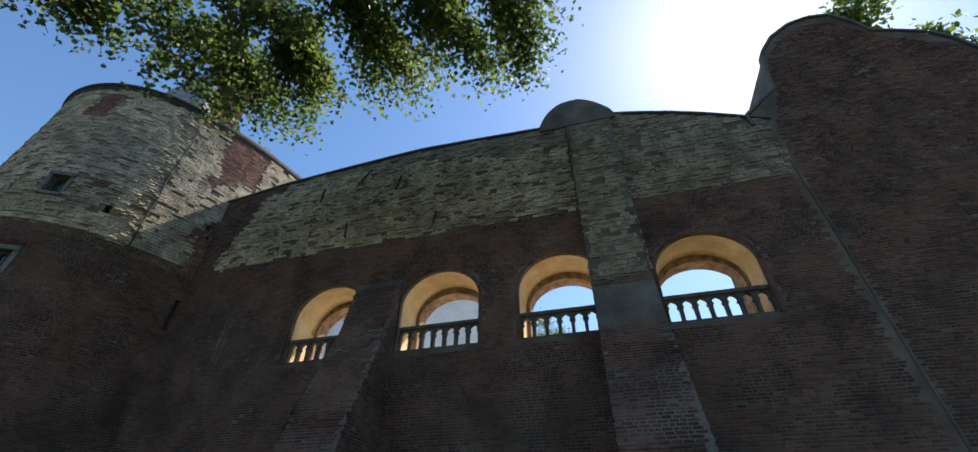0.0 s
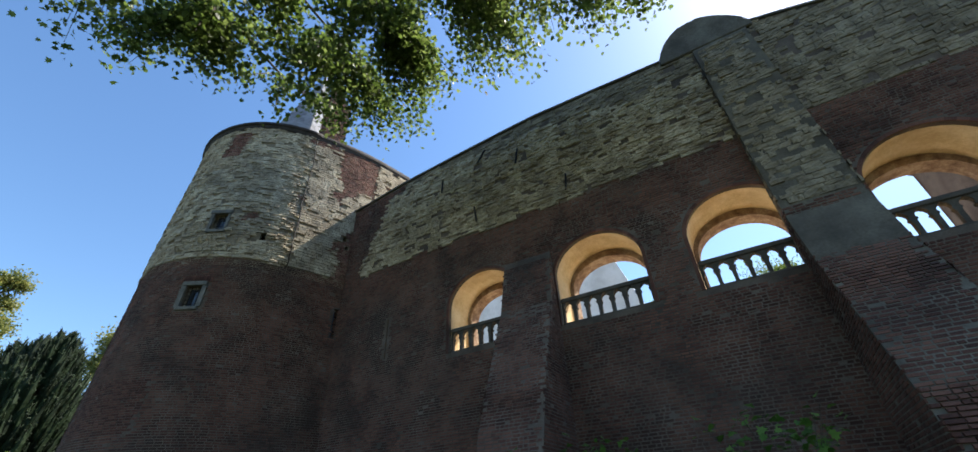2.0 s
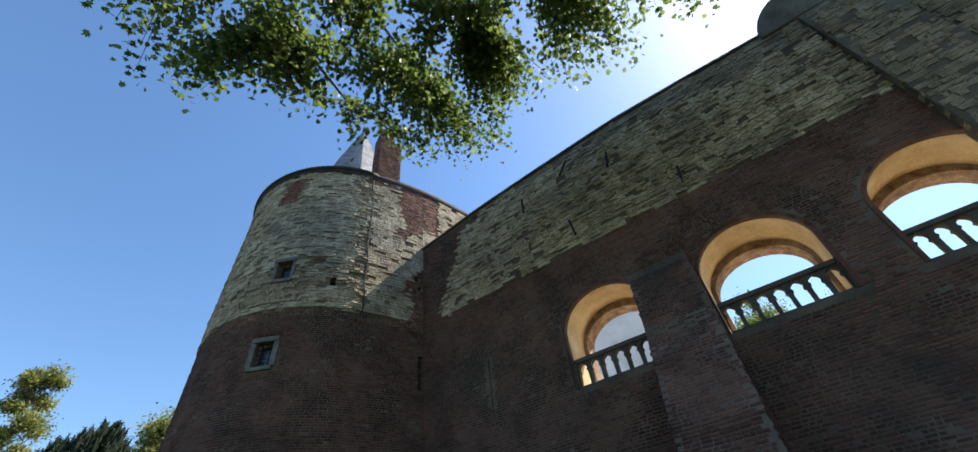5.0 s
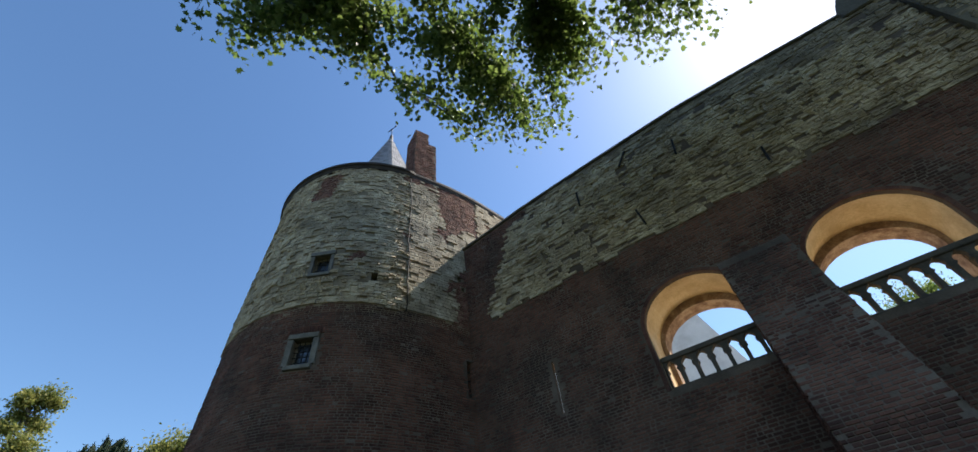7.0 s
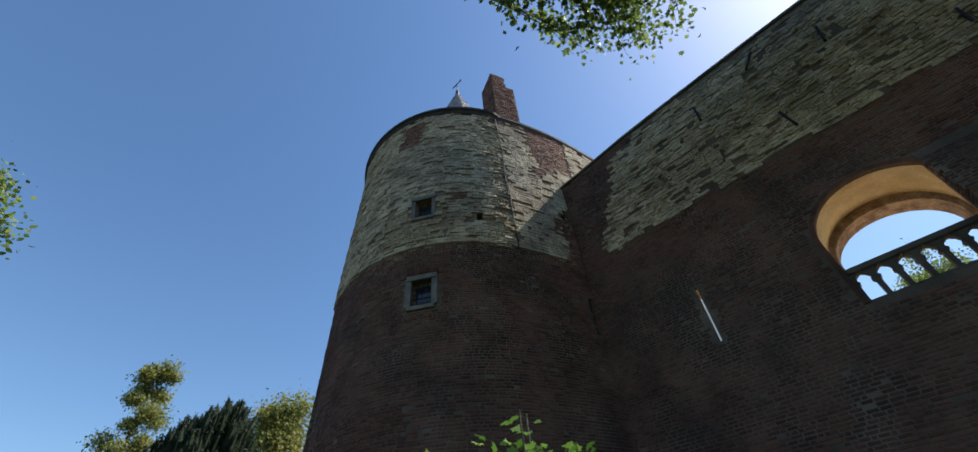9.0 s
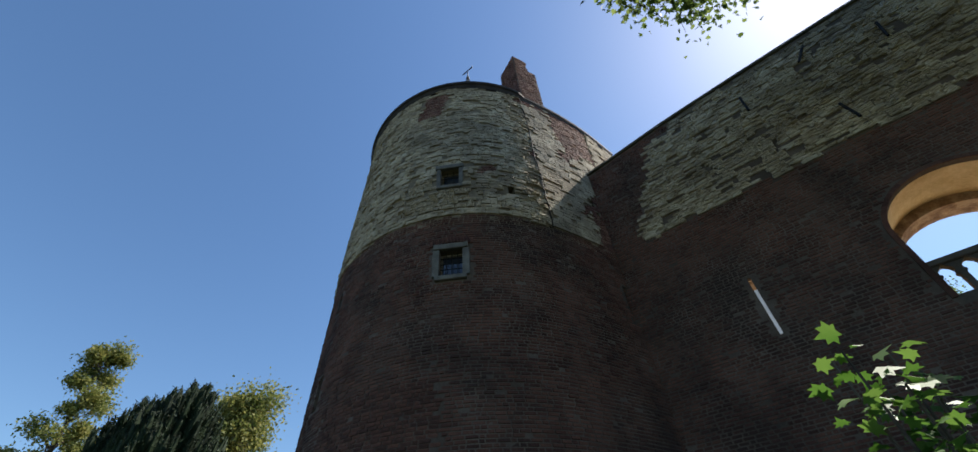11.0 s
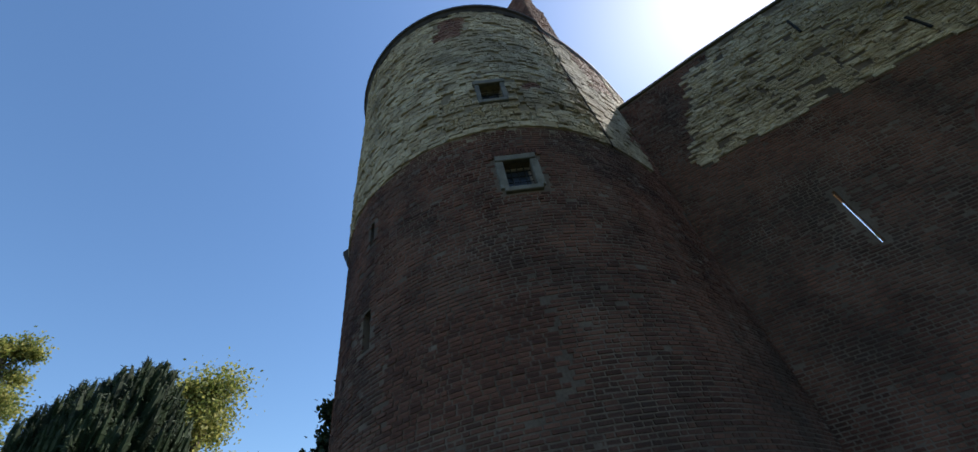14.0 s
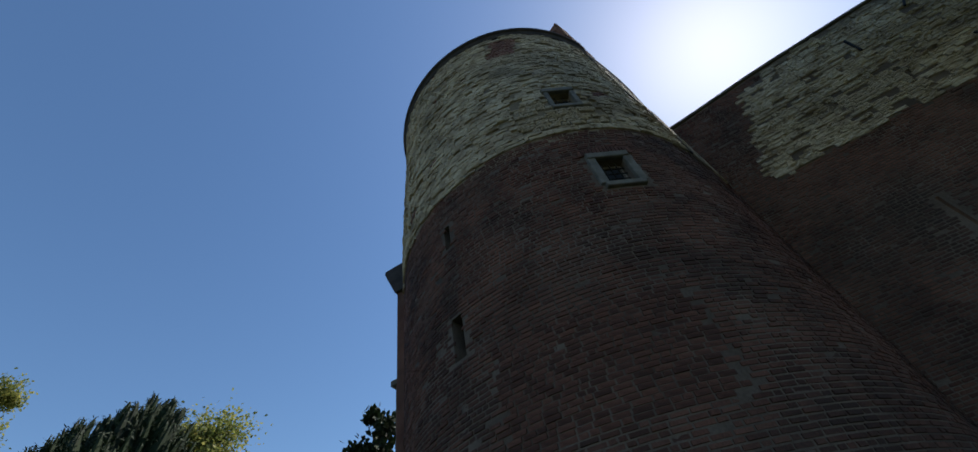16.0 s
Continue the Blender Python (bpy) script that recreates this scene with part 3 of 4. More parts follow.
def tower_window(u, z, w, h, surround, bars, cols, rows, label):
    m = tower_frame(u, z, w, h)
    win = tower_part(new("window"))
    win.matrix_basis = m
    tagged(win, label)
    bm = bmesh.new()
    box(bm, -w, w, -0.26, -0.25, -h, h)
    g = part("pane", bm, glass, win)
    if surround:
        bm = bmesh.new()
        box(bm, -w - 0.16, w + 0.14, -0.05, 0.075, h, h + 0.17)
        part("lintel", bm, BLUESTONE, win, bevel=0.015)
        for sx in (-1, 1):
            bm = bmesh.new()
            a, b = sorted((sx * w, sx * (w + surround)))
            box(bm, a, b, -0.05, 0.05, -h, h - 0.004)
            part("jamb", bm, BLUESTONE, win, bevel=0.012)
        bm = bmesh.new()
        box(bm, -w - 0.10, w + 0.10, -0.08, 0.085, -h - 0.13, -h - 0.002)
        part("sill", bm, BLUESTONE, win, bevel=0.015)
    for i in range(1, cols):
        bm = bmesh.new()
        x = -w + 2 * w * i / cols
        tube(bm, [(x, -0.13, -h), (x, -0.13, h)], [bars, bars], 6)
        part("bar", bm, IRON, win)
    for i in range(1, rows):
        bm = bmesh.new()
        zz = -h + 2 * h * i / rows
        tube(bm, [(-w, -0.15, zz), (w, -0.15, zz)], [bars, bars], 6)
        part("bar", bm, IRON, win)
    bm = bmesh.new()
    for a, b, c, d in ((-w, w, -h, -h + 0.045), (-w, w, h - 0.045, h), (-w, -w + 0.04, -h + 0.045, h - 0.045), (w - 0.04, w, -h + 0.045, h - 0.045)):
        box(bm, a, b, -0.25, -0.20, c, d)
    part("window_frame", bm, WOOD, win)


tower_window(*OPENINGS[0], 0.17, 0.014, 4, 5, "barred window in a grey stone surround")
tower_window(*OPENINGS[1], 0.12, 0.012, 3, 3, "small weathered upper window in a stone frame")
tower_window(*OPENINGS[4], 0.0, 0.02, 3, 4, "dark window with pale glazing bars beside the wall")

# bricks of the chimney and of masonry follow at the end
bm = bmesh.new()
chimney_block(bm, -0.1, 1.04, -0.02, 1.15, CHZ0, CHSTEP)
chimney_block(bm, -0.1, 0.60, -0.02, 1.15, CHSTEP, CHZ1)
ob = part("shaft", bm, MORTAR, chimney)

# ---- right-hand building with a shaped gable ----
gable = empty("gabled_house", (11.0, WY, 0), "tall dark brick castle wing with a curved shaped gable", "house")
bm = bmesh.new()
out = [(8.2, -0.3), (8.2, 12.5), (7.75, 12.75), (7.72, 13.3), (8.3, 13.8), (8.92, 14.35), (9.1, 15.4), (9.32, 16.5), (9.9, 17.3), (10.7, 17.86), (11.4, 18.0), (12.07, 17.84), (12.5, 17.1),
       (12.75, 16.35), (13.4, 16.0), (14.1, 15.6), (14.5, 15.0), (14.9, 13.9), (14.9, -0.3)]
prism(bm, [(x - 11.0, z) for x, z in out], -0.03, 9.0)
part("gable_wall", bm, MORTAR, gable, bevel=0.05)
g_rng = np.random.default_rng(5)
gz = lambda x: np.interp(x, [8.2, 8.9, 9.32, 9.9, 11.0, 12.0, 12.5, 13.2, 14.5, 14.9], [12.6, 14.3, 16.4, 17.2, 17.9, 17.7, 17.0, 16.0, 15.0, 13.9])
data = masonry(lambda u, z, d: (u - 11.0, -0.03 - d, z), 8.25, 14.85, 0.5, 18.0, 0.078, 0.215, 0.013, lambda u, z: z < gz(u) - 0.25, g_rng, 0.006, 0.0, 0.012)
tagged(part_mesh("brick_facing", data[0], data[1], BRICK, gable), kind="stuff")
edge = out[2:-1]
for (xa, za), (xb, zb) in zip(edge, edge[1:]):
    way = Vector((xb - xa, 0, zb - za))
    m = Matrix.Translation((xa - 11.0, 0, za)) @ Matrix.Rotation(-math.atan2(way.z, way.x), 4, "Y")
    bm = bmesh.new()
    box(bm, 0.004, way.length - 0.004, -0.10, 0.3, 0.003, 0.10, m)
    part("coping_stone", bm, COPING, gable, bevel=0.01)

# ---- courtyard house seen through the arches ----
house = empty("courtyard_house", (-19.6, 45, 0.0), "white rendered courtyard house with slate roof and red brick base", "house")
house.scale = (1.45, 1.45, 1.45)
bm = bmesh.new()
prism(bm, [(-12, 0), (9.0, 0), (9.0, 13.1), (7.24, 18.4), (-12, 18.4)], 0, 10)
part("wall", bm, WHITEWALL, house)
bm = bmesh.new()
box(bm, -12, 9.0, -0.06, 0.0, 6.0, 9.6)
part("brick_base", bm, RED, house, "red brick ground floor")
bm = bmesh.new()
box(bm, -12, 9.3, -0.35, -0.004, 12.9, 13.2)
part("gutter", bm, BALSTONE, house)
bm = bmesh.new()
box(bm, 6.1, 6.9, 2, 3, 18.0, 19.9)
part("chimney", bm, SLATE, house, "grey chimney", bevel=0.03)
for i in range(5):
    x = -9.5 + i * 3.6
    bm = bmesh.new()
    box(bm, x - 0.55, x + 0.55, -0.03, 0.02, 10.2, 12.0)
    w_ = part("window", bm, glass, house)
    bm = bmesh.new()
    for a, b, c, d in ((-0.62, 0.62, 12.0, 12.1), (-0.62, 0.62, 10.1, 10.2), (-0.62, -0.52, 10.2, 12.0), (0.52, 0.62, 10.2, 12.0), (-0.03, 0.03, 10.2, 12.0), (-0.52, 0.52, 11.05, 11.11)):
        box(bm, x + a, x + b, -0.09, -0.032, c, d)
    part("window_frame", bm, WHITEWALL, w_)


# ---- leaves and trees ----
def leaf_shape(kind):
    if kind == "maple":
        half = [(0, 0), (0.30, -0.10), (0.26, 0.08), (0.60, 0.24), (0.38, 0.36), (0.42, 0.64), (0.17, 0.56), (0, 1.0)]
    elif kind == "oval":
        half = [(0, 0), (0.22, 0.2), (0.30, 0.5), (0.18, 0.8), (0, 1.0)]
    else:
        half = [(0, 0), (0.10, 0.3), (0.06, 0.8), (0, 1.0)]
    return np.array(half + [(-x, y) for x, y in half[-2:0:-1]])


def foliage(name, centres, sizes, kind, material, rng, flat=0.6, parent=None, label=""):
    """Many single leaves in one mesh."""
    shape = leaf_shape(kind)
    k = len(shape)
    n = len(centres)
    a = rng.normal(size=(n, 3))
    a /= np.linalg.norm(a, axis=1)[:, None]
    nrm = rng.normal(size=(n, 3)) * (1 - flat) + np.array([0, 0, 1.0]) * flat
    nrm /= np.linalg.norm(nrm, axis=1)[:, None]
    b = np.cross(nrm, a)
    b /= np.linalg.norm(b, axis=1)[:, None]
    a = np.cross(b, nrm)
    v = centres[:, None, :] + sizes[:, None, None] * (shape[None, :, 0, None] * a[:, None, :] + shape[None, :, 1, None] * b[:, None, :])
    bend = np.abs(shape[:, 0])[None, :, None] * sizes[:, None, None] * 0.35 * nrm[:, None, :]
    v = (v - bend).reshape(-1, 3)
    me = bpy.data.meshes.new(name)
    me.vertices.add(n * k)
    me.vertices.foreach_set("co", v.ravel())
    me.loops.add(n * k)
    me.loops.foreach_set("vertex_index", np.arange(n * k, dtype=np.int32))
    me.polygons.add(n)
    me.polygons.foreach_set("loop_start", np.arange(0, n * k, k, dtype=np.int32))
    me.polygons.foreach_set("loop_total", np.full(n, k, dtype=np.int32))
    me.materials.append(material)
    me.update(calc_edges=True)
    me.validate()
    ob = new(name, me)
    if parent:
        ob.parent = parent
    return tagged(ob, label)


def spray(rng, start, end, droop, twigs, leaves, spread):
    """A twig line with leaves hung about it; returns twig points and leaf places."""
    pts, cents = [], []
    for i in range(twigs):
        f = i / max(1, twigs - 1)
        p = start + (end - start) * f + np.array([0, 0, -droop * f * f])
        pts.append(p)
        cents.append(p + np.clip(rng.normal(size=(leaves, 3)), -1.8, 1.8) * spread * (0.6 + 0.6 * f))
    return pts, np.concatenate(cents)


rng = np.random.default_rng(7)
plane_tree = empty("maple_tree", (-5.5, -9.0, 0), "large leafy maple whose sunlit branches hang over the path", "tree")
PT = Matrix.Translation((5.5, 9.0, 0))


def tree_child(ob):
    ob.parent = plane_tree
    ob.matrix_parent_inverse = PT
    return ob


bm = bmesh.new()
tube(bm, [(-5.5, -9, -0.3), (-5.5, -9, 1.0), (-5.6, -8.8, 5), (-5.6, -8.2, 10), (-5.8, -7.0, 15), (-6.0, -6, 19)], [0.75, 0.52, 0.45, 0.38, 0.26, 0.12], 10)
tree_child(part("trunk", bm, BARK, None, "grey-brown trunk", smooth=True))
fork = np.array([-5.7, -7.6, 12.5])
HULL = [(-11.0, -3.0), (-12.1, -0.8), (-13.0, 0.2), (-12.4, 1.1), (-11.2, 2.0), (-11.3, 3.3), (-10.9, 4.2), (-9.8, 4.4), (-10.4, 6.2), (-9.3, 8.3),
        (-8.2, 8.6), (-7.2, 7.4), (-5.6, 7.2), (-4.0, 8.0), (-3.0, 7.9), (-1.6, 7.3), (-0.2, 8.9), (1.4, 7.8), (2.3, 6.9), (2.2, 4.5), (2.5, -4.0), (-11.0, -5.0)]


def inside(x, y):
    hit = False
    for (x0, y0), (x1, y1) in zip(HULL, HULL[1:] + HULL[:1]):
        if (y0 > y) != (y1 > y) and x < x0 + (y - y0) * (x1 - x0) / (y1 - y0):
            hit = not hit
    return hit


def rim_gap(x, y):
    best = 99
    for (x0, y0), (x1, y1) in zip(HULL[:19], HULL[1:20]):
        dx, dy = x1 - x0, y1 - y0
        f = min(1, max(0, ((x - x0) * dx + (y - y0) * dy) / (dx * dx + dy * dy)))
        best = min(best, math.hypot(x - x0 - f * dx, y - y0 - f * dy))
    return best


limbs, leaves = bmesh.new(), []
tips = []
while len(tips) < 700:
    x, y = rng.uniform(-13.2, 2.6), rng.uniform(-3.6, 9.0)
    if inside(x, y) and (rim_gap(x, y) < 1.1 or rng.random() < 0.75):
        tips.append(np.array([x, y, 12.35 + 0.22 * y + 0.10 * min(rim_gap(x, y), 6) + 1.7 * rng.random() ** 1.5 + 0.3 * noise.noise((x * 0.5, y * 0.5, 0))]))
nodes = []
for a in (-11.5, -9, -6.5, -4, -1.5, 0.8):
    mid = np.array([a * 0.75 - 1.2, -1.5, 14.2 + rng.random()])
    far = np.array([a, 4.2, 15.2 + rng.random()])
    tube(limbs, [fork, fork + (mid - fork) * 0.5 + np.array([0, 0, 0.7]), mid, far], [0.17, 0.13, 0.09, 0.04], 6)
    nodes += [mid, (mid + far) / 2, far]
for tip in tips:
    root = min(nodes, key=lambda n_: np.linalg.norm(n_ - tip))
    pts, cents = spray(rng, root + 0.55 * (tip - root), tip, 0.35, 9, 8, 0.24)
    tube(limbs, [root, *pts[::2]], [0.035, *np.linspace(0.022, 0.006, len(pts[::2]))], 4)
    leaves.append(cents)
leaves = np.concatenate(leaves)
tree_child(part("branchwork", limbs, BARK, None, "dark thin limbs"))
tree_child(foliage("crown", leaves, rng.uniform(0.10, 0.19, len(leaves)), "maple", LEAF, rng, 0.45, None, "green lobed leaves"))


def far_tree(place, height, width, kind, label, material, count, size, seed):
    r = np.random.default_rng(seed)
    root = empty("tree", place, label, "tree")
    bm = bmesh.new()
    tube(bm, [(0, 0, -0.3), (0.1, 0, height * 0.3), (-0.1, 0.1, height * 0.6), (0, 0, height * 0.9)], [width * 0.06, width * 0.045, width * 0.03, 0.03], 8)
    cents = []
    if kind == "yew":
        plumes = bmesh.new()
        for i in range(count // 90):
            f = r.random() ** 0.6
            a = r.uniform(0, math.tau)
            rad = width / 2 * (1 - f ** 2.4) ** 0.5 * r.uniform(0.7, 1.0)
            top = np.array([rad * math.cos(a), rad * math.sin(a), f * height * r.uniform(0.93, 1.0)])
            lean = np.array([0.18 * math.cos(a) + 0.12, 0.18 * math.sin(a), 1.0])
            long_ = height * r.uniform(0.10, 0.20)
            foot = top - lean * long_
            mid = top - lean * long_ * 0.45 + r.normal(size=3) * 0.05
            w_ = width * r.uniform(0.014, 0.026)
            tube(plumes, [foot, mid, top - lean * 0.1, top], [w_ * 1.3, w_, w_ * 0.35, 0.01], 5)
            k = r.random((90, 1)) ** 0.8
            cents.append(top - k * lean * long_ + r.normal(size=(90, 3)) * (0.03 + w_ * 1.1 * k))
        bmesh.ops.recalc_face_normals(plumes, faces=list(plumes.faces))
        tagged(part("plume_mass", plumes, LEAFYEW, root), kind="stuff")
    else:
        clumps = []
        for i in range(46):
            f = 0.25 + 0.75 * r.random()
            a = r.uniform(0, math.tau)
            rad = width / 2 * (1.15 - f) ** 0.55 * (0.35 + 0.65 * r.random())
            c = np.array([rad * math.cos(a), rad * math.sin(a), f * height * (1 - 0.05 * r.random())])
            clumps.append(c)
            tube(bm, [(0, 0, max(0.5, c[2] - rad * 0.9)), (c[0] * 0.6, c[1] * 0.6, c[2] - 0.3 * rad), tuple(c)], [width * 0.016, width * 0.01, 0.01], 4)
        for c in clumps:
            s = width * r.uniform(0.045, 0.085)
            cents.append(c + r.normal(size=(count // 46, 3)) * np.array([s, s, s * 0.8]))
    part("trunk", bm, BARK, root)
    cents = np.concatenate(cents)
    tagged(foliage("crown", cents, r.uniform(0.7, 1.3, len(cents)) * size, "needle" if kind == "yew" else "oval", material, r, 0.15 if kind == "yew" else 0.3, root), kind="stuff")


far_tree((-35.6, 8.2, 0.3), 12.6, 6.6, "yew", "dense dark yew with upright feathery shoots", LEAFYEW, 90000, 0.17, 1)
far_tree((-37.4, 6.9, 0.3), 11.9, 5.0, "yew", "dark yew beside a larger one", LEAFYEW, 54000, 0.17, 2)
far_tree((-65.2, 8.6, 0.3), 26.4, 7.4, "broad", "tall airy tree with yellowing leaves", LEAFGOLD, 26000, 0.24, 3)
far_tree((-43.0, 14.5, 0.3), 15.9, 8.8, "broad", "broad tree with yellow-green leaves behind the yews", LEAFGOLD, 36000, 0.19, 4)
far_tree((-3.0, 36, 5.9), 11.9, 7.0, "broad", "courtyard tree seen through the arches", LEAF, 22000, 0.15, 5)
far_tree((4.2, 37, 5.9), 11.3, 8.5, "broad", "courtyard tree seen through the arches", LEAF, 22000, 0.15, 6)

# ---- bricks and stones ----


def pocket(u, z):
    """Eroded hollows where a block has crumbled away."""
    return noise.noise((u * 1.9, z * 5.0, 31.0)) > 0.33


def seam_line(z):
    return 0.05 + 0.12 * noise.noise((0.0, z * 0.6, 2.0))


mrng = np.random.default_rng(11)


def wall_zone(x, z):
    return -10.7 < x < -8.9 and 10.75 < z < 12.25


def tower_zone(u, z):
    return -4.1 < u < -2.0 and 10.8 < z < 12.3



def stuff(name, data, material, parent, label, inv=None):
    ob = part_mesh(name, data[0], data[1], material, parent, label)
    tagged(ob, kind="stuff")
    if inv is not None:
        ob.matrix_parent_inverse = inv
    return ob


def near_zone(u, z):
    return WIN_U - 3.0 < u < WIN_U - 0.1 and 4.3 < z < 5.95


def surround_zone(u, z):
    return in_open(u, z, 0.05) or (abs(u - WIN_U) < 0.50 and 8.22 < z < 9.42) or (abs(u - UPW_U) < 0.44 and 11.66 < z < 12.82)


tb = masonry(tower_place, UL + 5.5, UF, 0.3, 10.8, 0.078, 0.215, 0.013,
             lambda u, z: z < tower_edge(u) and not surround_zone(u, z) and not near_zone(u, z), mrng, 0.005, 0.0, 0.010)
stuff("brick_facing", tb, BRICK, tower, "dark red-brown bricks", TINV)
ts = masonry(tower_place, UL + 5.5, UF, 10.3, TZ_EAVE - 0.2, 0.125, 0.29, 0.004,
             lambda u, z: tower_is_stone(u, z) and not surround_zone(u, z) and not pocket(u, z) and not tower_zone(u, z) and abs(u - seam_line(z)) > 0.05, mrng, 0.013, 0.5, 0.05, 3,
             lambda u, z: 0.25 if u > 0.1 else (1.25 if u > -0.7 else 0.8))
stuff("stone_facing", ts, MARL, tower, "pale eroded marl blocks", TINV)
tr = masonry(tower_place, UL + 5.5, UF, 10.3, TZ_EAVE - 0.2, 0.078, 0.215, 0.013,
             lambda u, z: z > tower_edge(u) and red_patch(u, z) and not surround_zone(u, z), mrng, 0.007)
stuff("repair_facing", tr, RED, tower, "red brick repair patches", TINV)
wb = masonry(wall_place, -15.95, X1, 0.6, 15.9, 0.078, 0.215, 0.013,
             lambda x, z: not wall_is_stone(x, z) and not wall_is_bare(x, z) and z < wall_top(x) - 0.05 and not in_arch(x, z, 0.16) and not slit_gap(x, z) and x < 8.0, mrng, 0.005, 0.0, 0.010)
stuff("brick_facing", wb, BRICK, wall, "dark brick courses")
ws = masonry(wall_place, -15.3, X1, 10.2, 15.9, 0.12, 0.28, 0.004, lambda x, z: wall_is_stone(x, z) and z < wall_top(x) - 0.1 and not pocket(x + 40, z) and not wall_zone(x, z), mrng, 0.016, 0.5, 0.05, 3)
stuff("stone_facing", ws, MARL, wall, "pale eroded marl blocks")
wg = masonry(wall_place, -11.0, X1, 10.2, 15.9, 0.16, 0.34, 0.004, lambda x, z: wall_is_bare(x, z) and z < wall_top(x) - 0.06 and not 1.6 < x < 3.36 and not pocket(x + 40, z), mrng, 0.012, 0.5, 0.035, 3)
stuff("dull_facing", wg, COPEGREY, wall, "dull grey weathered blocks under the coping")

# single stones of wall and tower, on a few shared rough blocks
stone_meshes = []
for k_ in range(6):
    vs = []
    for i in range(5):
        for j in range(5):
            rim_ = 0.012 if i in (0, 4) or j in (0, 4) else 0.0
            vs.append((-0.49 + 0.98 * i / 4, 0.05 - rim_ + 0.010 * mrng.normal(), -0.485 + 0.97 * j / 4))
    vs += [(-0.5, -0.02, -0.5), (0.5, -0.02, -0.5), (0.5, -0.02, 0.5), (-0.5, -0.02, 0.5)]
    fs = [(i * 5 + j, i * 5 + 5 + j, i * 5 + 6 + j, i * 5 + 1 + j) for i in range(4) for j in range(4)]
    fs += [(25, 26, 20, 15, 10, 5, 0), (26, 27, 24, 23, 22, 21, 20), (27, 28, 4, 9, 14, 19, 24), (28, 25, 0, 1, 2, 3, 4)]
    stone_meshes.append(mesh_from("stone", vs, fs, MARL))
sw = masonry(wall_place, -10.7, -8.9, 10.75, 12.25, 0.12, 0.28, 0.004, lambda x, z: wall_is_stone(x, z) and not pocket(x + 40, z), mrng, 0.01, 0.5, 0.05)
for k_, (a, b, c, d) in enumerate(sw[2][:290]):
    ob = new("stone", stone_meshes[k_ % 6])
    ob.parent = wall
    ob.matrix_basis = Matrix(((b - a, 0, 0, (a + b) / 2), (0, -1, 0, WY + 0.012 * mrng.normal()), (0, 0, d - c, (c + d) / 2), (0, 0, 0, 1)))
st = masonry(tower_place, -4.1, -2.0, 10.8, 12.3, 0.125, 0.29, 0.004, lambda u, z: tower_is_stone(u, z) and not surround_zone(u, z) and not pocket(u, z), mrng, 0.01, 0.5, 0.05)
for k_, (a, b, c, d) in enumerate(st[2][:290]):
    ob = new("stone", stone_meshes[k_ % 6])
    ob.parent = tower
    ob.matrix_parent_inverse = TINV
    ob.matrix_basis = tower_frame((a + b) / 2, (c + d) / 2, 0, 0) @ Matrix.Translation((0, 0.008 * mrng.normal(), 0)) @ Matrix.Diagonal((b - a, 1, d - c, 1))

# single bricks low on the tower, where the path comes nearest
nb = masonry(tower_place, WIN_U - 3.0, WIN_U - 0.1, 4.28, 5.98, 0.078, 0.215, 0.013, lambda u, z: near_zone(u, z), mrng, 0.007)
bm = bmesh.new()
bmesh.ops.create_cube(bm, size=1.0)
bmesh.ops.bevel(bm, geom=list(bm.edges), offset=0.04, segments=1, affect="EDGES")
brick_mesh = bpy.data.meshes.new("brick")
bm.to_mesh(brick_mesh)
bm.free()
brick_mesh.materials.append(BRICK)
for k_, (a, b, c, d) in enumerate(nb[2][:420]):
    m = tower_frame((a + b) / 2, (c + d) / 2, 0, 0)
    ob = new("brick", brick_mesh)
    ob.parent = tower
    ob.matrix_parent_inverse = TINV
    ob.matrix_basis = m @ Matrix.Translation((0, -0.02 + 0.005 * mrng.normal(), 0)) @ Matrix.Diagonal((b - a, 0.06, d - c, 1))

# chimney bricks
def chimney_place(side):
    def place(u, z, d):
        if side == 0:
            p = CH @ Vector((u, -0.02 - d, z))
        elif side == 1:
            p = CH @ Vector((-0.1 - d, u, z))
        else:
            p = CH @ Vector(((1.04 if z < CHSTEP else 0.60) + d, u, z))
        return tuple(p)
    return place


for side, a, b in ((0, -0.1, 1.04), (1, -0.02, 1.15), (2, -0.02, 1.15)):
    data = masonry(chimney_place(side), a, b, CHZ0, CHZ1, 0.078, 0.2, 0.012, (lambda u, z: z < CHSTEP or u < 0.60) if side == 0 else (lambda u, z: True), mrng, 0.006)
    stuff("brick_facing", data, RED, chimney, "red-brown chimney bricks")

# iron wall anchors in the pale stone
for x, z, tilt in ((-8.86, 13.5, 4), (-7.25, 11.35, -6), (-6.9, 14.2, 35), (-5.3, 13.4, 12), (-3.55, 11.2, 8)):
    bm = bmesh.new()
    box(bm, -0.03, 0.03, -0.03, 0.03, -0.36, 0.36)
    ob = part("wall_anchor", bm, IRON, None, "rusty iron wall anchor on the pale stone", 0.008)
    ob.matrix_world = Matrix.Translation((x, WY - 0.07, z)) @ Matrix.Rotation(radians(tilt), 4, "Y")
    tagged(ob, category="wall anchor", group="iron wall anchors")

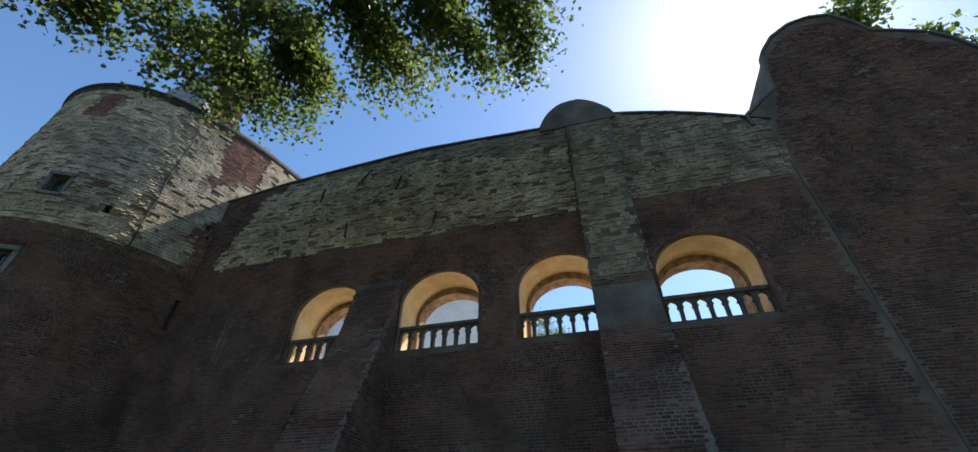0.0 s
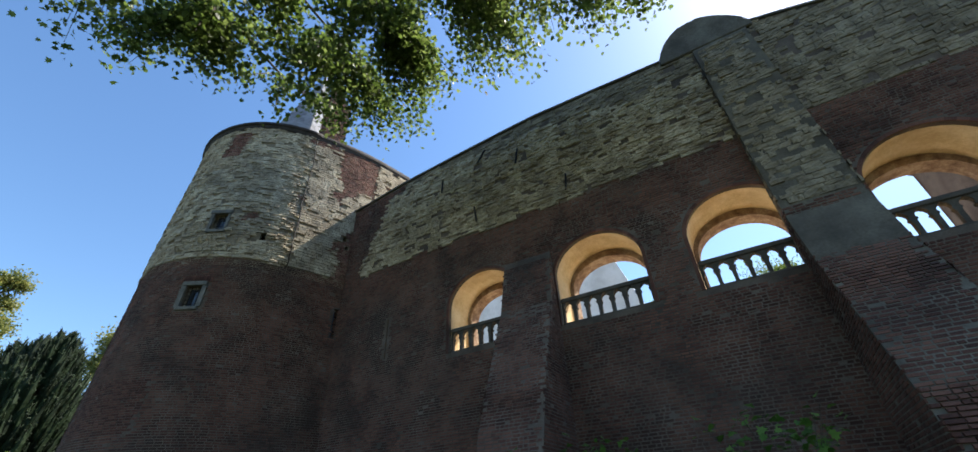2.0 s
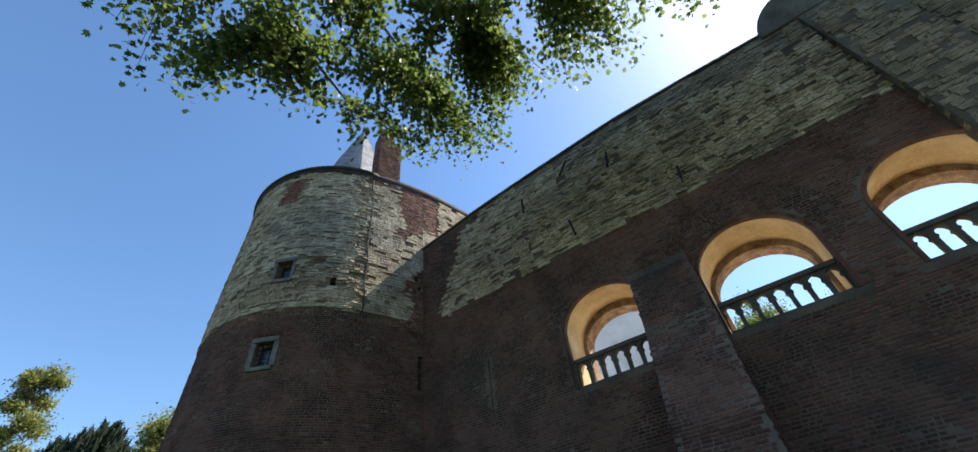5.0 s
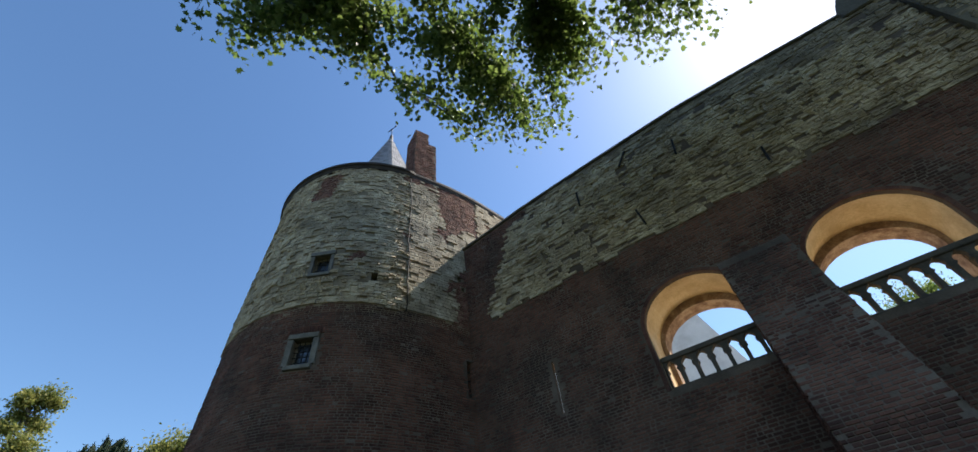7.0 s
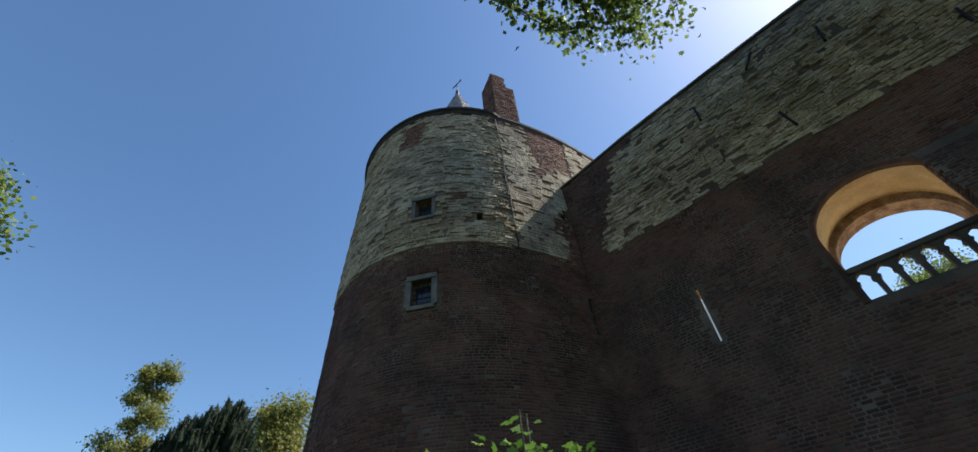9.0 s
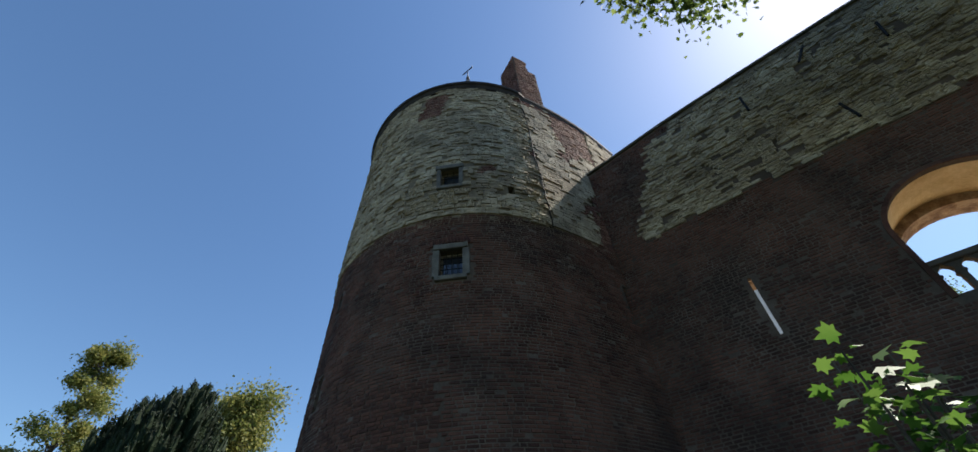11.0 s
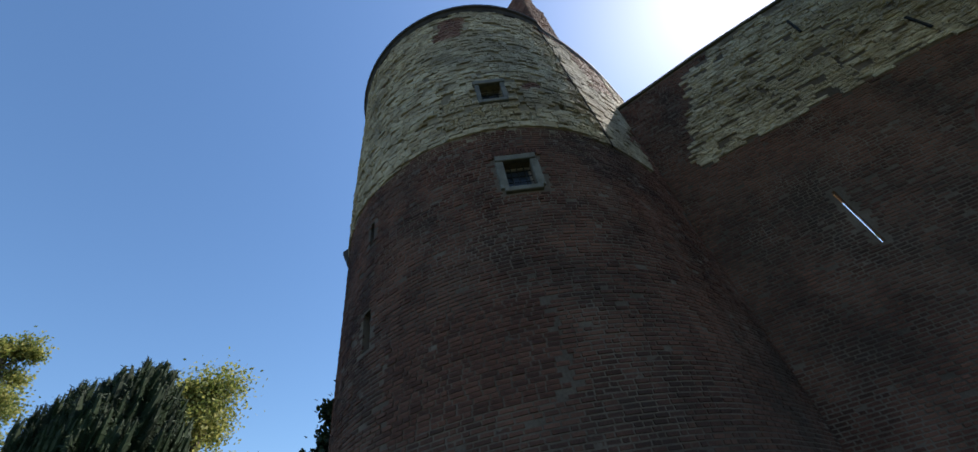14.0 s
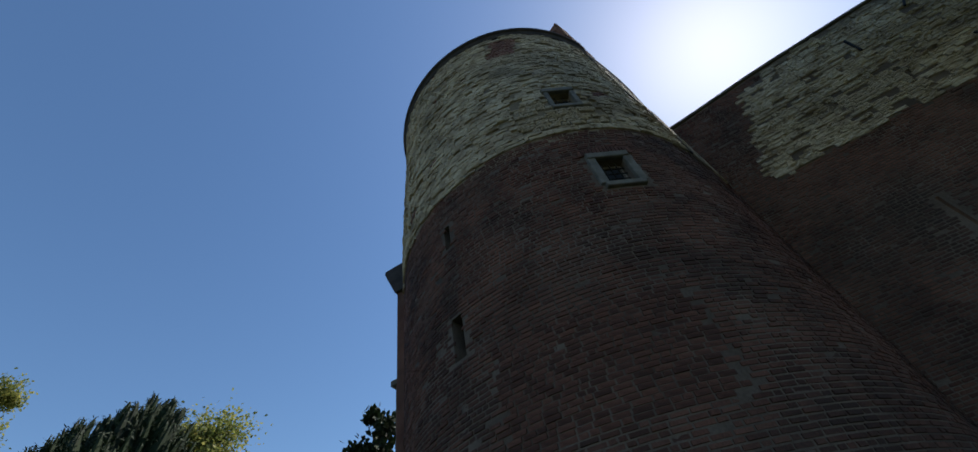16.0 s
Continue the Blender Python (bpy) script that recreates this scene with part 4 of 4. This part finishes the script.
# low wing and annex behind the tower
wing = empty("rear_wing", (-21.0, 14.0, 0.5), "dark low castle wing behind the tower", "house")
bm = bmesh.new()
box(bm, -2.9, 4.0, -5.6, 4.0, 0.0, 11.3)
part("wall", bm, BRICK, wing, bevel=0.03)
bm = bmesh.new()
prism(bm, [(-3.3, 11.65), (-2.9, 10.7), (4.0, 10.7), (4.0, 11.8), (-3.3, 11.8)], -5.7, 4.0)
part("eave", bm, EAVE, wing, "dark projecting eave")
annex = empty("annex_wall", (-24.5, 11.0, 0.5), "pale rendered garden wall with a coping", "wall")
bm = bmesh.new()
box(bm, -0.6, 2.0, -1.2, 4.0, 0.0, 8.7)
part("wall", bm, MORTAR, annex, bevel=0.03)
bm = bmesh.new()
box(bm, -0.72, 2.0, -1.3, 4.0, 8.704, 8.9)
part("coping", bm, COPING, annex, bevel=0.03)

far_tree((-28.6, 13.0, 0.6), 10.6, 3.2, "broad", "dark tree behind the castle wing", LEAFYEW, 8000, 0.22, 9)
far_tree((-38.0, -7.6, 0.3), 24.5, 9.0, "broad", "tall green tree at the edge of the park", LEAF, 12000, 0.3, 12)
far_tree((18.8, 17.5, 5.8), 22.5, 8.0, "broad", "tall tree above the gabled wing", LEAF, 9000, 0.3, 10)


# ---- plants at the foot of the wall ----
def bush(place, height, width, stems, count, size, seed, label):
    r = np.random.default_rng(seed)
    root = empty("bush", place, label, "bush", "plants below the wall")
    bm = bmesh.new()
    cents = []
    for i in range(stems):
        a, out = r.uniform(0, math.tau), width / 2 * r.random() ** 0.5
        tip = np.array([out * math.cos(a), out * math.sin(a), height * r.uniform(0.75, 1.0)])
        mid = tip * np.array([0.45, 0.45, 0.6])
        tube(bm, [(0.05 * math.cos(a), 0.05 * math.sin(a), -0.1), mid, tip], [0.014, 0.009, 0.004], 5)
        f = r.random((count // stems, 1)) ** 0.5
        cents.append(mid + (tip - mid) * f + r.normal(size=(count // stems, 3)) * size * 0.9)
    part("stem", bm, BARK, root)
    cents = np.concatenate(cents)
    tagged(foliage("leaf_mass", cents, r.uniform(0.6, 1.3, len(cents)) * size, "maple", LEAFWEED, r, 0.7, root), kind="stuff")


bush((-10.52, 2.2, ground_z(-10.52, 2.2)), 2.2, 0.62, 24, 620, 0.06, 1, "bright green bramble shrub half in sun")
bush((-11.2, 2.4, ground_z(-11.2, 2.4)), 2.2, 0.55, 12, 260, 0.06, 2, "bright green bramble shrub half in sun")
bush((-2.75, 2.85, ground_z(-2.75, 2.85)), 1.6, 0.25, 3, 16, 0.08, 3, "slender green weed below the wall")
bush((1.4, 1.9, ground_z(1.4, 1.9)), 1.68, 0.5, 8, 70, 0.06, 4, "leafy green weed below the wall")
bush((-0.2, 7.6, ground_z(-0.2, 7.6)), 1.9, 2.6, 14, 160, 0.13, 5, "dark overgrown weeds at the wall foot")
bush((-3.6, 8.2, ground_z(-3.6, 8.2)), 1.7, 2.4, 14, 150, 0.13, 6, "dark overgrown weeds at the wall foot")
bush((-22.5, 3.5, 0.2), 1.8, 1.8, 9, 90, 0.12, 7, "green weeds beside the tower foot")

bm = bmesh.new()
tube(bm, [(-4.98, 2.35, 0.0), (-4.85, 2.4, 0.9), (-4.72, 2.45, 1.85)], [0.022, 0.02, 0.017], 7)
tagged(part("stake", bm, WOOD, None, "pale weathered wooden stake leaning in the bank"), category="stake")

# relieving arch of upright bricks over the barred window
for i in range(14):
    x = -0.50 + i * 0.077
    m = tower_frame(WIN_U + x, 9.53 + 0.07 * (1 - (x / 0.5) ** 2), 0, 0)
    ob = new("brick", brick_mesh)
    ob.parent = tower
    ob.matrix_parent_inverse = TINV
    ob.matrix_basis = m @ Matrix.Translation((0, 0.012, 0)) @ Matrix.Rotation(radians(-x * 14), 4, "Y") @ Matrix.Diagonal((0.064, 0.06, 0.19, 1))
